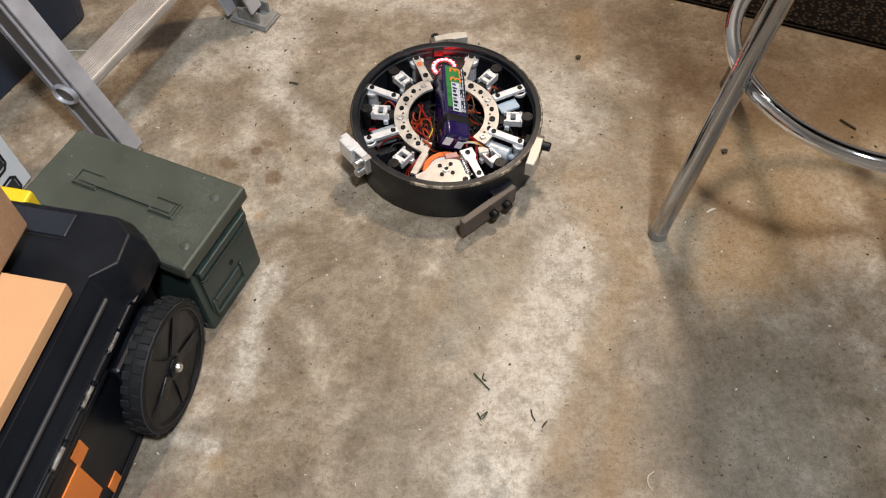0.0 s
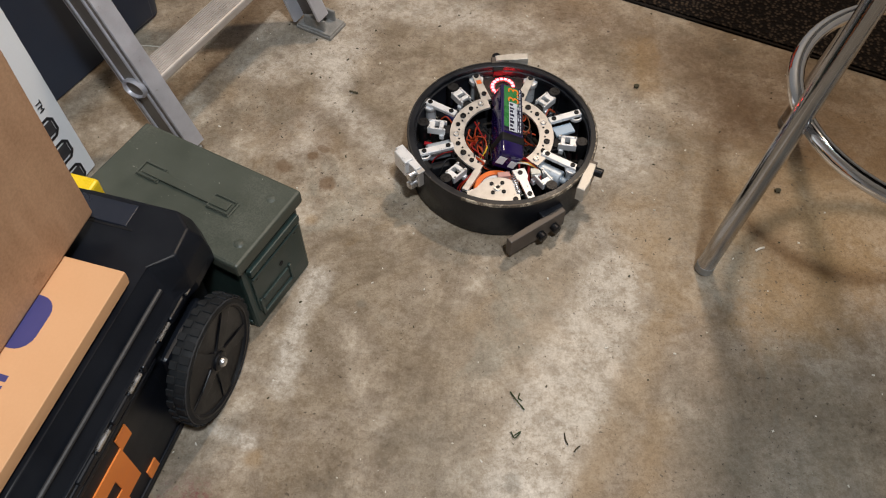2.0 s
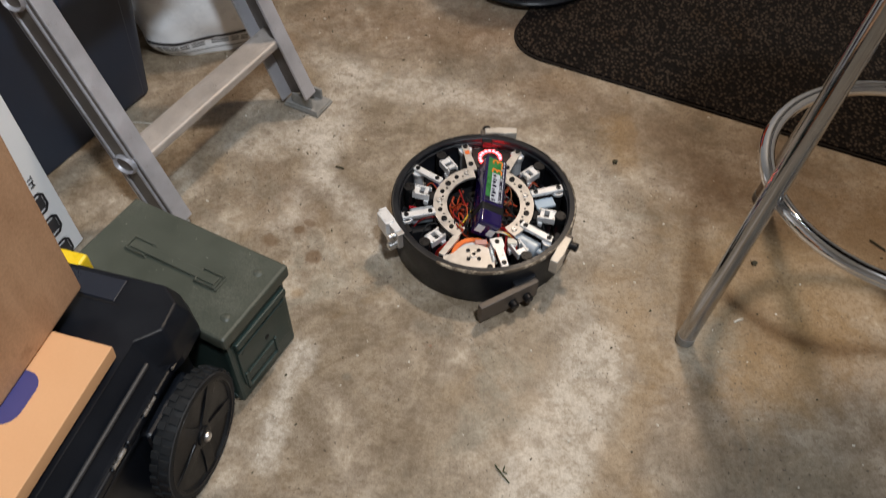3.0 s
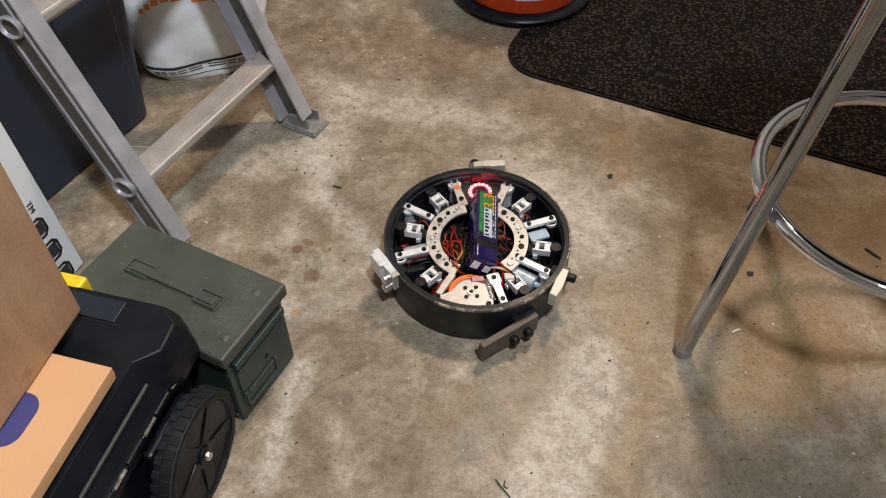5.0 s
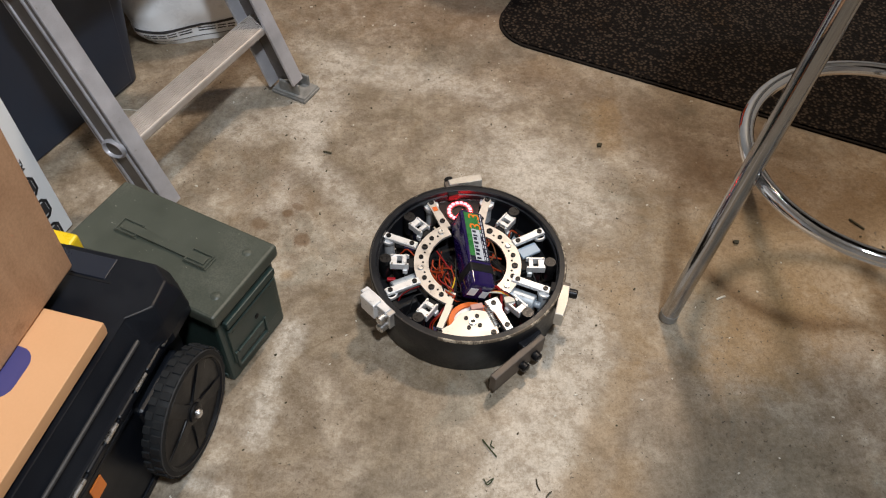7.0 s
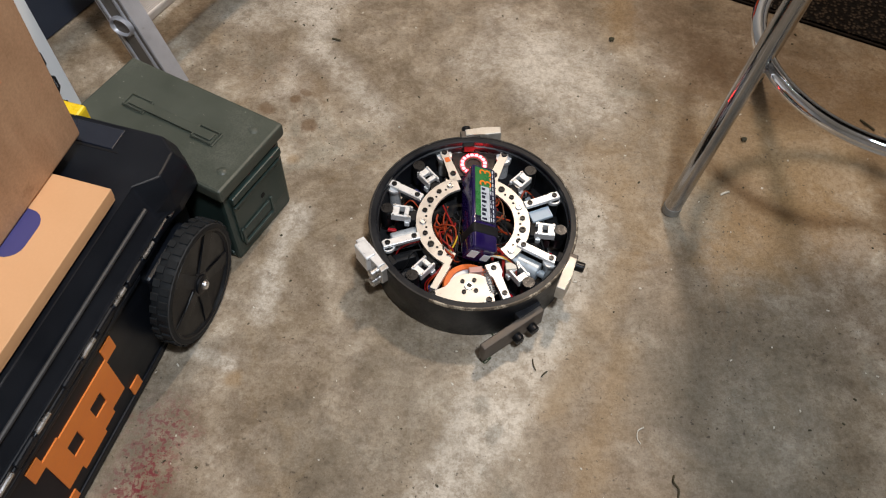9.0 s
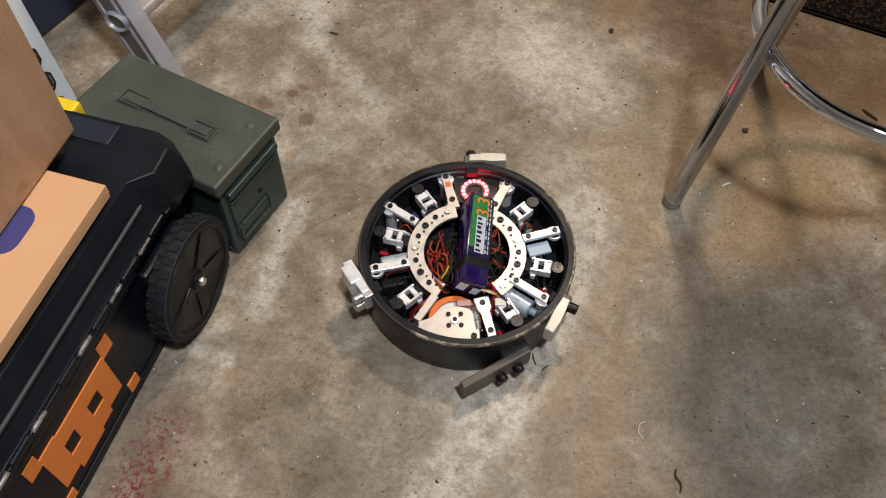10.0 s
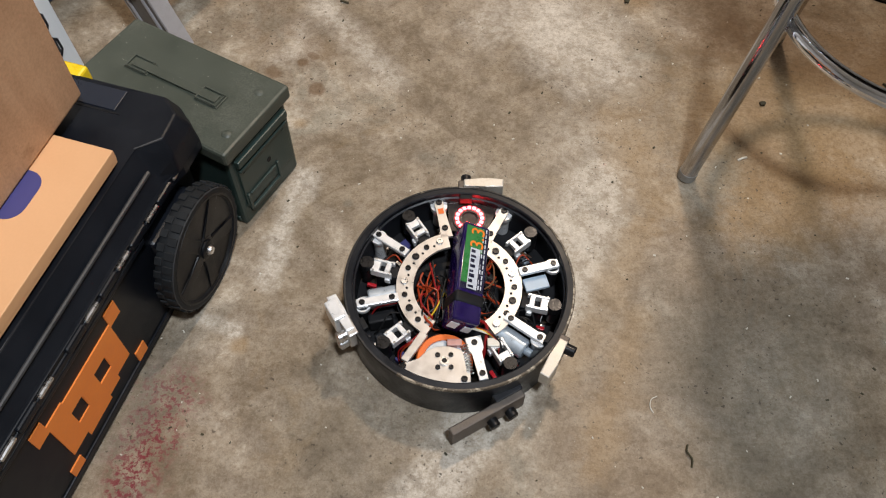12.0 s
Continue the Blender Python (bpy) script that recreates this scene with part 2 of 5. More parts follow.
# marks on the floor, most of them stains: two ends, half width, kind, strength, softness, raggedness
STREAKS = [
    (0.235, -0.09, 0.078, -0.45, 0.056, "w", 0.66, 0.42, 0.28),
    (0.078, -0.45, -0.06, -0.66, 0.040, "w", 0.74, 0.42, 0.32),
    (0.02, -0.46, 0.115, -0.22, 0.014, "w", 0.35, 0.8, 0.5),
    # brown zone deepening the stool seat's shade in the floor colour
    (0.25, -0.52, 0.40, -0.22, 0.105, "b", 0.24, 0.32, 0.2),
    (0.165, -0.43, 0.30, -0.17, 0.022, "o", 0.30, 0.8, 0.7),
    (-0.31, 0.68, -0.12, 0.555, 0.03, "w", 0.45, 0.9, 0.9),
    (-0.12, 0.555, 0.03, 0.53, 0.028, "w", 0.4, 0.9, 0.9),
    (-0.42, 0.58, -0.42, 0.48, 0.03, "w", 0.4, 0.9, 1.0),
    (0.2, 0.58, 0.45, 0.44, 0.05, "b", 0.3, 0.9, 0.6),
    (0.063, -0.42, 0.064, -0.428, 0.010, "g", 0.45, 0.5, 0.5),
    (-0.169, -0.142, -0.17, -0.142, 0.008, "g", 0.4, 0.5, 0.5),
    (-0.05, -0.045, -0.01, -0.05, 0.014, "g", 0.4, 0.8, 1.0),
    (0.25, 0.02, 0.22, 0.0, 0.07, "w", 0.37, 0.9, 0.9),
    (-0.243, -0.09, -0.262, -0.17, 0.020, "w", 0.90, 0.8, 1.2),
    (-0.27, -0.20, -0.274, -0.292, 0.016, "w", 0.79, 0.8, 1.2),
    (-0.36, -0.362, -0.31, -0.378, 0.010, "w", 0.90, 0.7, 1.0),
    (-0.264, 0.42, -0.262, 0.31, 0.026, "w", 0.61, 0.9, 0.8),
    (-0.262, 0.31, -0.12, 0.13, 0.026, "w", 0.55, 0.9, 0.8),
    (-0.29, 0.24, -0.31, 0.18, 0.028, "w", 0.55, 0.8, 1.2),
    (-0.27, 0.42, -0.22, 0.62, 0.05, "w", 0.55, 0.8, 1.0),
    (-0.30, 0.44, -0.40, 0.40, 0.05, "w", 0.55, 0.8, 1.0),
    (-0.10, 0.6, 0.12, 0.50, 0.035, "w", 0.49, 0.8, 1.0),
    (0.17, 0.30, 0.27, 0.18, 0.06, "w", 0.61, 0.8, 0.8),
    (0.09, 0.40, 0.17, 0.32, 0.04, "w", 0.49, 0.9, 0.9),
    (0.34, 0.46, 0.33, 0.36, 0.03, "o", 0.45, 0.9, 0.9),
    (-0.25, 0.10, -0.251, 0.1, 0.015, "b", 0.72, 0.3, 0.25),
    (-0.283, 0.165, -0.284, 0.165, 0.010, "b", 0.7, 0.3, 0.3),
    (-0.262, 0.18, -0.27, 0.185, 0.007, "b", 0.6, 0.3, 0.3),
    (-0.33, 0.135, -0.335, 0.14, 0.012, "b", 0.6, 0.4, 0.4),
    (-0.38, 0.28, -0.27, 0.2, 0.05, "b", 0.25, 0.9, 0.9),
    (0.56, 0.05, 0.95, 0.15, 0.16, "o", 0.6, 0.9, 0.6),
    (0.62, 0.25, 0.95, 0.12, 0.12, "b", 0.4, 0.9, 0.6),
    (0.45, 0.25, 0.6, 0.4, 0.06, "b", 0.3, 0.9, 0.6),
    (0.5, -0.16, 0.62, -0.05, 0.05, "o", 0.45, 0.9, 0.9),
    (-0.385, -0.47, -0.40, -0.58, 0.035, "r", 0.9, 0.8, 0.8),
    (-0.41, -0.55, -0.42, -0.62, 0.03, "r", 0.85, 0.8, 0.8),
    (-0.36, -0.36, -0.44, -0.55, 0.03, "g", 0.4, 0.9, 0.9),
    (-0.30, -0.40, -0.301, -0.4, 0.012, "o", 0.5, 0.6, 0.5),
    (-0.27, 0.022, -0.271, 0.022, 0.010, "o", 0.4, 0.6, 0.5),
    (0.078, -0.475, 0.085, -0.465, 0.010, "g", 0.45, 0.5, 0.5),
    # greenish grey streak painting the rung's cast shadow
    (-0.45, 0.42, -0.36, 0.5, 0.03, "g", 0.4, 0.8, 0.9),
    (-0.55, 0.5, -0.3, 0.85, 0.06, "b", 0.35, 0.9, 0.9),
    (-0.05, -0.38, -0.04, -0.46, 0.07, "g", 0.28, 0.9, 0.9),
    (-0.18, -0.50, -0.12, -0.58, 0.06, "g", 0.25, 0.9, 0.9),
    (0.06, 0.28, 0.26, 0.29, 0.055, "w", 0.55, 0.9, 0.9),
    (0.14, 0.20, 0.21, 0.15, 0.04, "w", 0.55, 0.9, 0.9),
    # two grey patches: more of the seat's shade painted on the floor
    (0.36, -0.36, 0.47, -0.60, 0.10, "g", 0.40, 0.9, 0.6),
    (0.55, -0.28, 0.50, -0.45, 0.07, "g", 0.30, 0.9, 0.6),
    (0.275, -0.33, 0.20, -0.56, 0.022, "o", 0.38, 0.9, 0.7),
    (0.27, 0.05, 0.33, -0.12, 0.04, "o", 0.35, 0.9, 0.9),
    (-0.15, 0.80, 0.12, 0.78, 0.09, "b", 0.40, 0.9, 0.6),
    (0.00, 0.62, 0.14, 0.66, 0.05, "g", 0.35, 0.9, 0.8),
    (0.38, 0.42, 0.50, 0.28, 0.05, "b", 0.35, 0.9, 0.8),
    (0.60, -0.10, 0.72, -0.30, 0.09, "b", 0.32, 0.9, 0.6),
    (0.52, 0.10, 0.50, -0.02, 0.04, "b", 0.30, 0.9, 0.8),
]

CONCRETE = concrete()
CEILING = surface("white_ceiling", (0.76, 0.77, 0.77), (0.82, 0.83, 0.83), 0.85, scale=2, fine=120)
DRYWALL = surface("drywall", (0.38, 0.40, 0.42), (0.46, 0.48, 0.50), 0.8, scale=2, fine=120)
BLACK_PLASTIC = surface("black_plastic", (0.0038, 0.0048, 0.0075), (0.008, 0.010, 0.0145), 0.38, spec=0.26, scale=12, fine=700, relief=0.0002, wear=(0.03, 0.03, 0.034), wear_at=0.66)
MATT_BLACK = surface("matt_black", (0.005, 0.005, 0.006), (0.011, 0.011, 0.013), 0.6, spec=0.25, scale=25, fine=500)
WHEEL_BLACK = surface("wheel_plastic", (0.0035, 0.004, 0.0055), (0.007, 0.008, 0.0105), 0.4, spec=0.25, scale=25, fine=500, relief=0.0002, wear=(0.03, 0.03, 0.033), wear_at=0.68)
TYRE = surface("tyre_rubber", (0.006, 0.007, 0.0085), (0.014, 0.016, 0.018), 0.7, spec=0.3, scale=40, fine=400, relief=0.0005)
DRUM_BLACK = surface("drum_black", (0.006, 0.0066, 0.009), (0.014, 0.0155, 0.020), 0.42, spec=0.35, scale=22, fine=300, relief=0.0003, wear=(0.03, 0.029, 0.028), wear_at=0.68)
RIM_WORN = surface("worn_rim", (0.009, 0.009, 0.010), (0.026, 0.023, 0.020), 0.55, scale=30, fine=260, relief=0.0006, wear=(0.26, 0.21, 0.15), wear_at=0.60)
RIM_PALE = surface("pale_worn_rim", (0.04, 0.031, 0.024), (0.17, 0.13, 0.09), 0.6, scale=36, fine=320, relief=0.0008, wear=(0.55, 0.47, 0.36), wear_at=0.50)
ALUMINIUM = surface("machined_aluminium", (0.50, 0.475, 0.45), (0.64, 0.61, 0.58), 0.38, 0.6, scale=60, fine=900, relief=0.0001)
BRIGHT_ALU = surface("satin_aluminium", (0.74, 0.74, 0.745), (0.88, 0.88, 0.885), 0.36, 0.35, scale=70, fine=800, relief=0.0002)
PALE_BLUE = surface("pale_blue_plate", (0.36, 0.46, 0.56), (0.46, 0.56, 0.66), 0.4, scale=40, fine=500)
MOTOR_GREY = surface("motor_case", (0.42, 0.48, 0.54), (0.6, 0.66, 0.72), 0.35, 0.4, scale=60, fine=600)
STEEL_BAR = surface("brown_steel", (0.09, 0.075, 0.065), (0.17, 0.145, 0.125), 0.55, 0.5, scale=35, fine=350, relief=0.0004)
TOOTH_PALE = surface("pale_tooth", (0.48, 0.44, 0.38), (0.70, 0.66, 0.60), 0.45, 0.4, scale=60, fine=500, relief=0.0004, wear=(0.25, 0.2, 0.15), wear_at=0.62)
BOLT_BLACK = surface("black_bolt", (0.012, 0.012, 0.013), (0.025, 0.025, 0.028), 0.35, 0.6, scale=90, fine=700)
ZINC = surface("zinc", (0.6, 0.6, 0.6), (0.75, 0.75, 0.76), 0.3, 1.0, scale=90, fine=700)
ORANGE_TYRE = surface("orange_urethane", (0.75, 0.13, 0.015), (0.9, 0.2, 0.03), 0.5, scale=50, fine=400)
PURPLE = surface("purple_wrap", (0.010, 0.005, 0.05), (0.02, 0.009, 0.085), 0.16, scale=40, fine=300, relief=0.0004, coat=0.5)
LABEL_GREEN = surface("label_green", (0.03, 0.17, 0.045), (0.045, 0.23, 0.06), 0.3, scale=60, fine=500, relief=0)
LABEL_ORANGE = surface("label_orange", (0.85, 0.2, 0.02), (0.95, 0.26, 0.03), 0.35, scale=60, fine=500, relief=0)
LABEL_SILVER = surface("label_silver", (0.5, 0.53, 0.6), (0.65, 0.68, 0.74), 0.3, scale=60, fine=500, relief=0)
LABEL_DARK = surface("label_dark", (0.012, 0.012, 0.03), (0.025, 0.025, 0.05), 0.3, scale=60, fine=500, relief=0)
WIRE = {k: surface("wire_" + k, tuple(0.8 * v for v in c), c, 0.4, scale=80, fine=500, relief=0) for k, c in
        {"orange": (0.42, 0.05, 0.012), "red": (0.33, 0.012, 0.012), "black": (0.012, 0.012, 0.013), "yellow": (0.75, 0.5, 0.03), "white": (0.8, 0.75, 0.65), "brown": (0.2, 0.09, 0.04)}.items()}
RED_PART = surface("red_plastic", (0.5, 0.012, 0.02), (0.65, 0.02, 0.03), 0.35, scale=60, fine=500)
LED_RED = glowing("led_red", (1.0, 0.03, 0.035), 36.0)
CIRCUIT = surface("circuit_board", (0.01, 0.01, 0.012), (0.03, 0.03, 0.035), 0.4, scale=200, fine=900)
SMOKED = surface("smoked_cover", (0.03, 0.022, 0.02), (0.06, 0.045, 0.04), 0.2, scale=30, fine=300, relief=0.0001)
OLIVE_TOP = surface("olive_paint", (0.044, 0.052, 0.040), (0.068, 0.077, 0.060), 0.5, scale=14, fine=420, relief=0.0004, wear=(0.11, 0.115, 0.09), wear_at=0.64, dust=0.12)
# same olive paint for the upright sides, their cool shade put into the colour
OLIVE_SHADED = surface("shaded_olive_paint", (0.020, 0.037, 0.033), (0.031, 0.052, 0.046), 0.42, scale=14, fine=420, relief=0.0003, wear=(0.09, 0.11, 0.09), wear_at=0.7)
CHROME = surface("chrome", (0.78, 0.79, 0.82), (0.86, 0.87, 0.90), 0.07, 1.0, scale=30, fine=400, relief=0, spread=0.03)
# ladder metal with the recess's shade and dark reflections put into the colour
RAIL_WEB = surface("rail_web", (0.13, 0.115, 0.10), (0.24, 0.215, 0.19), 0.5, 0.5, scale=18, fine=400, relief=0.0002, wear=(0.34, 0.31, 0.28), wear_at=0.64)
# darker and slightly rougher than the ring's chrome
DARK_CHROME = surface("dark_chrome", (0.40, 0.415, 0.45), (0.50, 0.515, 0.55), 0.12, 1.0, scale=30, fine=400, relief=0, spread=0.05)
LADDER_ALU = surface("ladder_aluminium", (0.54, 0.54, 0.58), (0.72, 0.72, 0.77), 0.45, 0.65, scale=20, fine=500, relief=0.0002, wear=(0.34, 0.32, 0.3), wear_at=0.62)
TREAD_ALU = surface("tread_aluminium", (0.43, 0.39, 0.36), (0.60, 0.55, 0.51), 0.58, 0.45, scale=24, fine=400, wear=(0.3, 0.26, 0.22), wear_at=0.6)
SHOE_GREY = surface("ladder_shoe", (0.2, 0.2, 0.19), (0.38, 0.37, 0.35), 0.6, 0.4, scale=60, fine=400, wear=(0.1, 0.09, 0.08))
TOTE_BLUE = surface("tote_plastic", (0.017, 0.025, 0.045), (0.026, 0.037, 0.062), 0.5, scale=6, fine=500)
SACK_WHITE = surface("sack_plastic", (0.85, 0.86, 0.88), (0.93, 0.94, 0.95), 0.32, scale=9, fine=90, relief=0.0012, wear=(0.5, 0.4, 0.25), wear_at=0.66)
PRINT_DARK = surface("dark_print", (0.02, 0.02, 0.025), (0.05, 0.05, 0.055), 0.5, scale=60, fine=400, relief=0)
PRINT_ORANGE = surface("orange_print", (0.8, 0.25, 0.08), (0.9, 0.32, 0.12), 0.5, scale=60, fine=400, relief=0)
ORANGE_DRUM = surface("orange_plastic", (0.62, 0.065, 0.015), (0.75, 0.085, 0.02), 0.35, scale=14, fine=300, relief=0.0002)
KRAFT = kraft_card()
TAN_CARD = surface("tan_card", (0.66, 0.36, 0.175), (0.72, 0.41, 0.21), 0.62, scale=6, fine=260, relief=0.0002)
BLUE_PRINT = surface("blue_print", (0.045, 0.045, 0.17), (0.065, 0.06, 0.21), 0.6, scale=20, fine=300, relief=0)
WHITE_CARD = surface("white_card", (0.80, 0.82, 0.83), (0.87, 0.88, 0.89), 0.5, scale=8, fine=300, relief=0.0001)
TOOL_ORANGE = surface("emblem_orange", (0.80, 0.21, 0.035), (0.90, 0.27, 0.05), 0.5, scale=20, fine=260, relief=0.0003, wear=(0.4, 0.13, 0.04), wear_at=0.68)
YELLOW = surface("yellow_plastic", (0.85, 0.58, 0.01), (0.92, 0.66, 0.02), 0.35, scale=20, fine=300)
TWIG = surface("dry_twig", (0.035, 0.028, 0.015), (0.07, 0.06, 0.03), 0.8, scale=200, fine=900)
GRASS = surface("cut_grass", (0.02, 0.035, 0.012), (0.04, 0.06, 0.02), 0.7, scale=200, fine=900)
CHIP = surface("pale_chip", (0.5, 0.46, 0.38), (0.75, 0.72, 0.65), 0.7, scale=200, fine=900)

SLATE = surface("slate_plastic", (0.012, 0.015, 0.024), (0.018, 0.022, 0.034), 0.3, spec=0.4, scale=10, fine=500, relief=0.0001)
SCUFFED = surface("scuffed_edge", (0.018, 0.019, 0.021), (0.05, 0.05, 0.053), 0.5, scale=40, fine=400, relief=0.0003)


def carpet():
    m, t, b = nodes_of("ribbed_carpet")
    c = t.nodes.new("ShaderNodeTexCoord")
    v = t.nodes.new("ShaderNodeTexVoronoi")
    v.inputs["Scale"].default_value = 125
    t.links.new(c.outputs["Object"], v.inputs["Vector"])
    loops = v.outputs["Distance"]
    big = noise_node(t, 5, 5)
    # highlights on the loops and shade between them put into the brown colour
    col = ramp(t, loops, (0.08, (0.072, 0.052, 0.038)), (0.5, (0.006, 0.0045, 0.0038)))
    col = mix(t, fade(t, big, 0.5, 0.66, 0, 0.6), col, mix(t, 1.0, col, (1.0, 0.8, 0.55), "MULTIPLY"))
    col = mix(t, fade(t, noise_node(t, 260, 3), 0.62, 0.74, 0, 0.12), col, (0.17, 0.135, 0.095))
    t.links.new(col, b.inputs["Base Color"])
    b.inputs["Roughness"].default_value = 0.9
    b.inputs["Specular IOR Level"].default_value = 0.12
    bump(t, b, loops, 0.9, -0.003)
    return m


CARPET = carpet()
MAT_EDGE = surface("mat_edge", (0.009, 0.007, 0.006), (0.02, 0.015, 0.012), 0.85, spec=0.15, scale=40, fine=400, relief=0.0004)


# ---------- mesh helpers ----------
def part(name, bm, material, parent=None, label="", smooth=False, at=None):
    """One mesh object from a bmesh, under a thing or a part."""
    bmesh.ops.recalc_face_normals(bm, faces=bm.faces)
    data = bpy.data.meshes.new(name)
    if smooth:
        for f in bm.faces:
            f.smooth = True
        for e in bm.edges:
            if len(e.link_faces) == 2 and e.calc_face_angle(0) > radians(38):
                e.smooth = False
    bm.to_mesh(data)
    bm.free()
    data.materials.append(material)
    ob = new(name, data)
    ob.parent = parent
    if at is not None:
        ob.matrix_basis = at
    if label:
        tagged(ob, label)
    return ob


def thing(name, m, label, category, group="", kind=""):
    return_ob = new(name)
    return_ob.matrix_basis = m
    return_ob.empty_display_size = 0.05
    return tagged(return_ob, label, category, group, kind)


def box(bm, x0, x1, y0, y1, z0, z1, bevel=0.0, m=None, segments=2):
    made = bmesh.ops.create_cube(bm, size=1)["verts"]
    bmesh.ops.transform(bm, verts=made, matrix=Matrix.Translation(((x0 + x1) / 2, (y0 + y1) / 2, (z0 + z1) / 2)) @ Matrix.Diagonal((x1 - x0, y1 - y0, z1 - z0, 1)))
    faces = {f for v in made for f in v.link_faces}
    if bevel:
        edges = list({e for f in faces for e in f.edges})
        out = bmesh.ops.bevel(bm, geom=edges, offset=bevel, segments=segments, affect="EDGES", profile=0.5)
        made = list({v for f in out["faces"] for v in f.verts} | {v for v in made if v.is_valid})
    if m is not None:
        bmesh.ops.transform(bm, verts=made, matrix=m)
    return bm


def boxed(*a, **k):
    return box(bmesh.new(), *a, **k)


def lathe(profile, steps=48, start=0.0, end=360.0, bm=None, m=None):
    """Turns a closed profile of (radius, z) round the z axis."""
    bm = bm or bmesh.new()
    whole = abs(end - start) >= 360
    count = steps if whole else steps + 1
    rings = []
    for i in range(count):
        a = radians(start + (end - start) * i / steps)
        ring = [Vector((r * math.cos(a), r * math.sin(a), z)) for r, z in profile]
        rings.append([bm.verts.new(m @ p if m else p) for p in ring])
    n = len(profile)
    for i in range(steps):
        a, b = rings[i], rings[(i + 1) % count]
        for j in range(n):
            quad = [a[j], a[(j + 1) % n], b[(j + 1) % n], b[j]]
            if profile[j][0] < 1e-6 and profile[(j + 1) % n][0] < 1e-6:
                continue
            bm.faces.new(quad)
    if not whole:
        bm.faces.new(rings[0])
        bm.faces.new(rings[-1][::-1])
    if any(r < 1e-6 for r, z in profile):
        bmesh.ops.remove_doubles(bm, verts=bm.verts[:], dist=1e-6)
    return bm


def rod(bm, a, b, r, sides=12, r2=None, bevel=0.0):
    """A round bar from a to b."""
    a, b = Vector(a), Vector(b)
    d = b - a
    m = Matrix.Translation(a) @ d.to_track_quat("Z", "Y").to_matrix().to_4x4()
    h, q = d.length, r if r2 is None else r2
    prof = [(0, 0), (r - bevel, 0), (r, bevel), (q, h - bevel), (q - bevel, h), (0, h)] if bevel else [(0, 0), (r, 0), (q, h), (0, h)]
    sub = lathe(prof, sides)
    return merge(bm, sub, m)


def merge(bm, sub, m=None):
    if m is not None:
        bmesh.ops.transform(sub, verts=sub.verts[:], matrix=m)
    data = bpy.data.meshes.new("scratch")
    sub.to_mesh(data)
    sub.free()
    bm.from_mesh(data)
    bpy.data.meshes.remove(data)
    return bm


def slab(points, z0, z1, bm=None, m=None, bevel=0.0):
    """A plate with the given outline."""
    sub = bmesh.new()
    low = [sub.verts.new((x, y, z0)) for x, y in points]
    high = [sub.verts.new((x, y, z1)) for x, y in points]
    n = len(points)
    sub.faces.new(low[::-1])
    top = sub.faces.new(high)
    for i in range(n):
        sub.faces.new([low[i], low[(i + 1) % n], high[(i + 1) % n], high[i]])
    if bevel:
        bmesh.ops.bevel(sub, geom=list(top.edges), offset=bevel, segments=2, affect="EDGES", profile=0.5)
    return merge(bm or bmesh.new(), sub, m)


def smooth_path(points, each=6):
    """Points on a rounded curve through the given ones."""
    p = [Vector(q) for q in points]
    p = [2 * p[0] - p[1]] + p + [2 * p[-1] - p[-2]]
    out = []
    for i in range(1, len(p) - 2):
        for k in range(each):
            t = k / each
            out.append(0.5 * (2 * p[i] + (p[i + 1] - p[i - 1]) * t + (2 * p[i - 1] - 5 * p[i] + 4 * p[i + 1] - p[i + 2]) * t * t + (3 * p[i] - p[i - 1] - 3 * p[i + 1] + p[i + 2]) * t ** 3))
    return out + [p[-2]]


def tube(points, r, sides=8, each=6, closed=False, bm=None):
    """A round tube along a rounded curve."""
    bm = bm or bmesh.new()
    path = [Vector(q) for q in points] if closed else smooth_path(points, each)
    n, rings, side = len(path), [], None
    for i, p in enumerate(path):
        d = (path[(i + 1) % n] - path[i - 1]) if closed else (path[min(i + 1, n - 1)] - path[max(i - 1, 0)])
        d.normalize()
        side = d.orthogonal().normalized() if side is None else (side - d * side.dot(d)).normalized()
        up = d.cross(side)
        rings.append([bm.verts.new(p + r * (math.cos(a) * side + math.sin(a) * up)) for a in (2 * math.pi * k / sides for k in range(sides))])
    for i in range(n if closed else n - 1):
        a, b = rings[i], rings[(i + 1) % n]
        for k in range(sides):
            bm.faces.new([a[k], a[(k + 1) % sides], b[(k + 1) % sides], b[k]])
    if not closed:
        bm.faces.new(rings[0][::-1])
        bm.faces.new(rings[-1])
    return bm


def turn(degrees):
    return Matrix.Rotation(radians(degrees), 4, "Z")


def lettering(text, size, material, parent, at, name="lettering", depth=0.0004):
    curve = bpy.data.curves.new("scratch", "FONT")
    curve.body, curve.size, curve.extrude, curve.align_x, curve.align_y = text, size, depth, "CENTER", "CENTER"
    ob = bpy.data.objects.new("scratch", curve)
    scene.collection.objects.link(ob)
    data = bpy.data.meshes.new_from_object(ob.evaluated_get(bpy.context.evaluated_depsgraph_get()))
    bpy.data.objects.remove(ob)
    data.name = name
    data.materials.clear()
    data.materials.append(material)
    out = new(name, data)
    out.parent, out.matrix_basis = parent, at
    return out


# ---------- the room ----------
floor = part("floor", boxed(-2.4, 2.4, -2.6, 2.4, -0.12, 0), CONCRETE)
tagged(floor, "worn concrete garage floor with stains and dust", "floor", kind="structure")
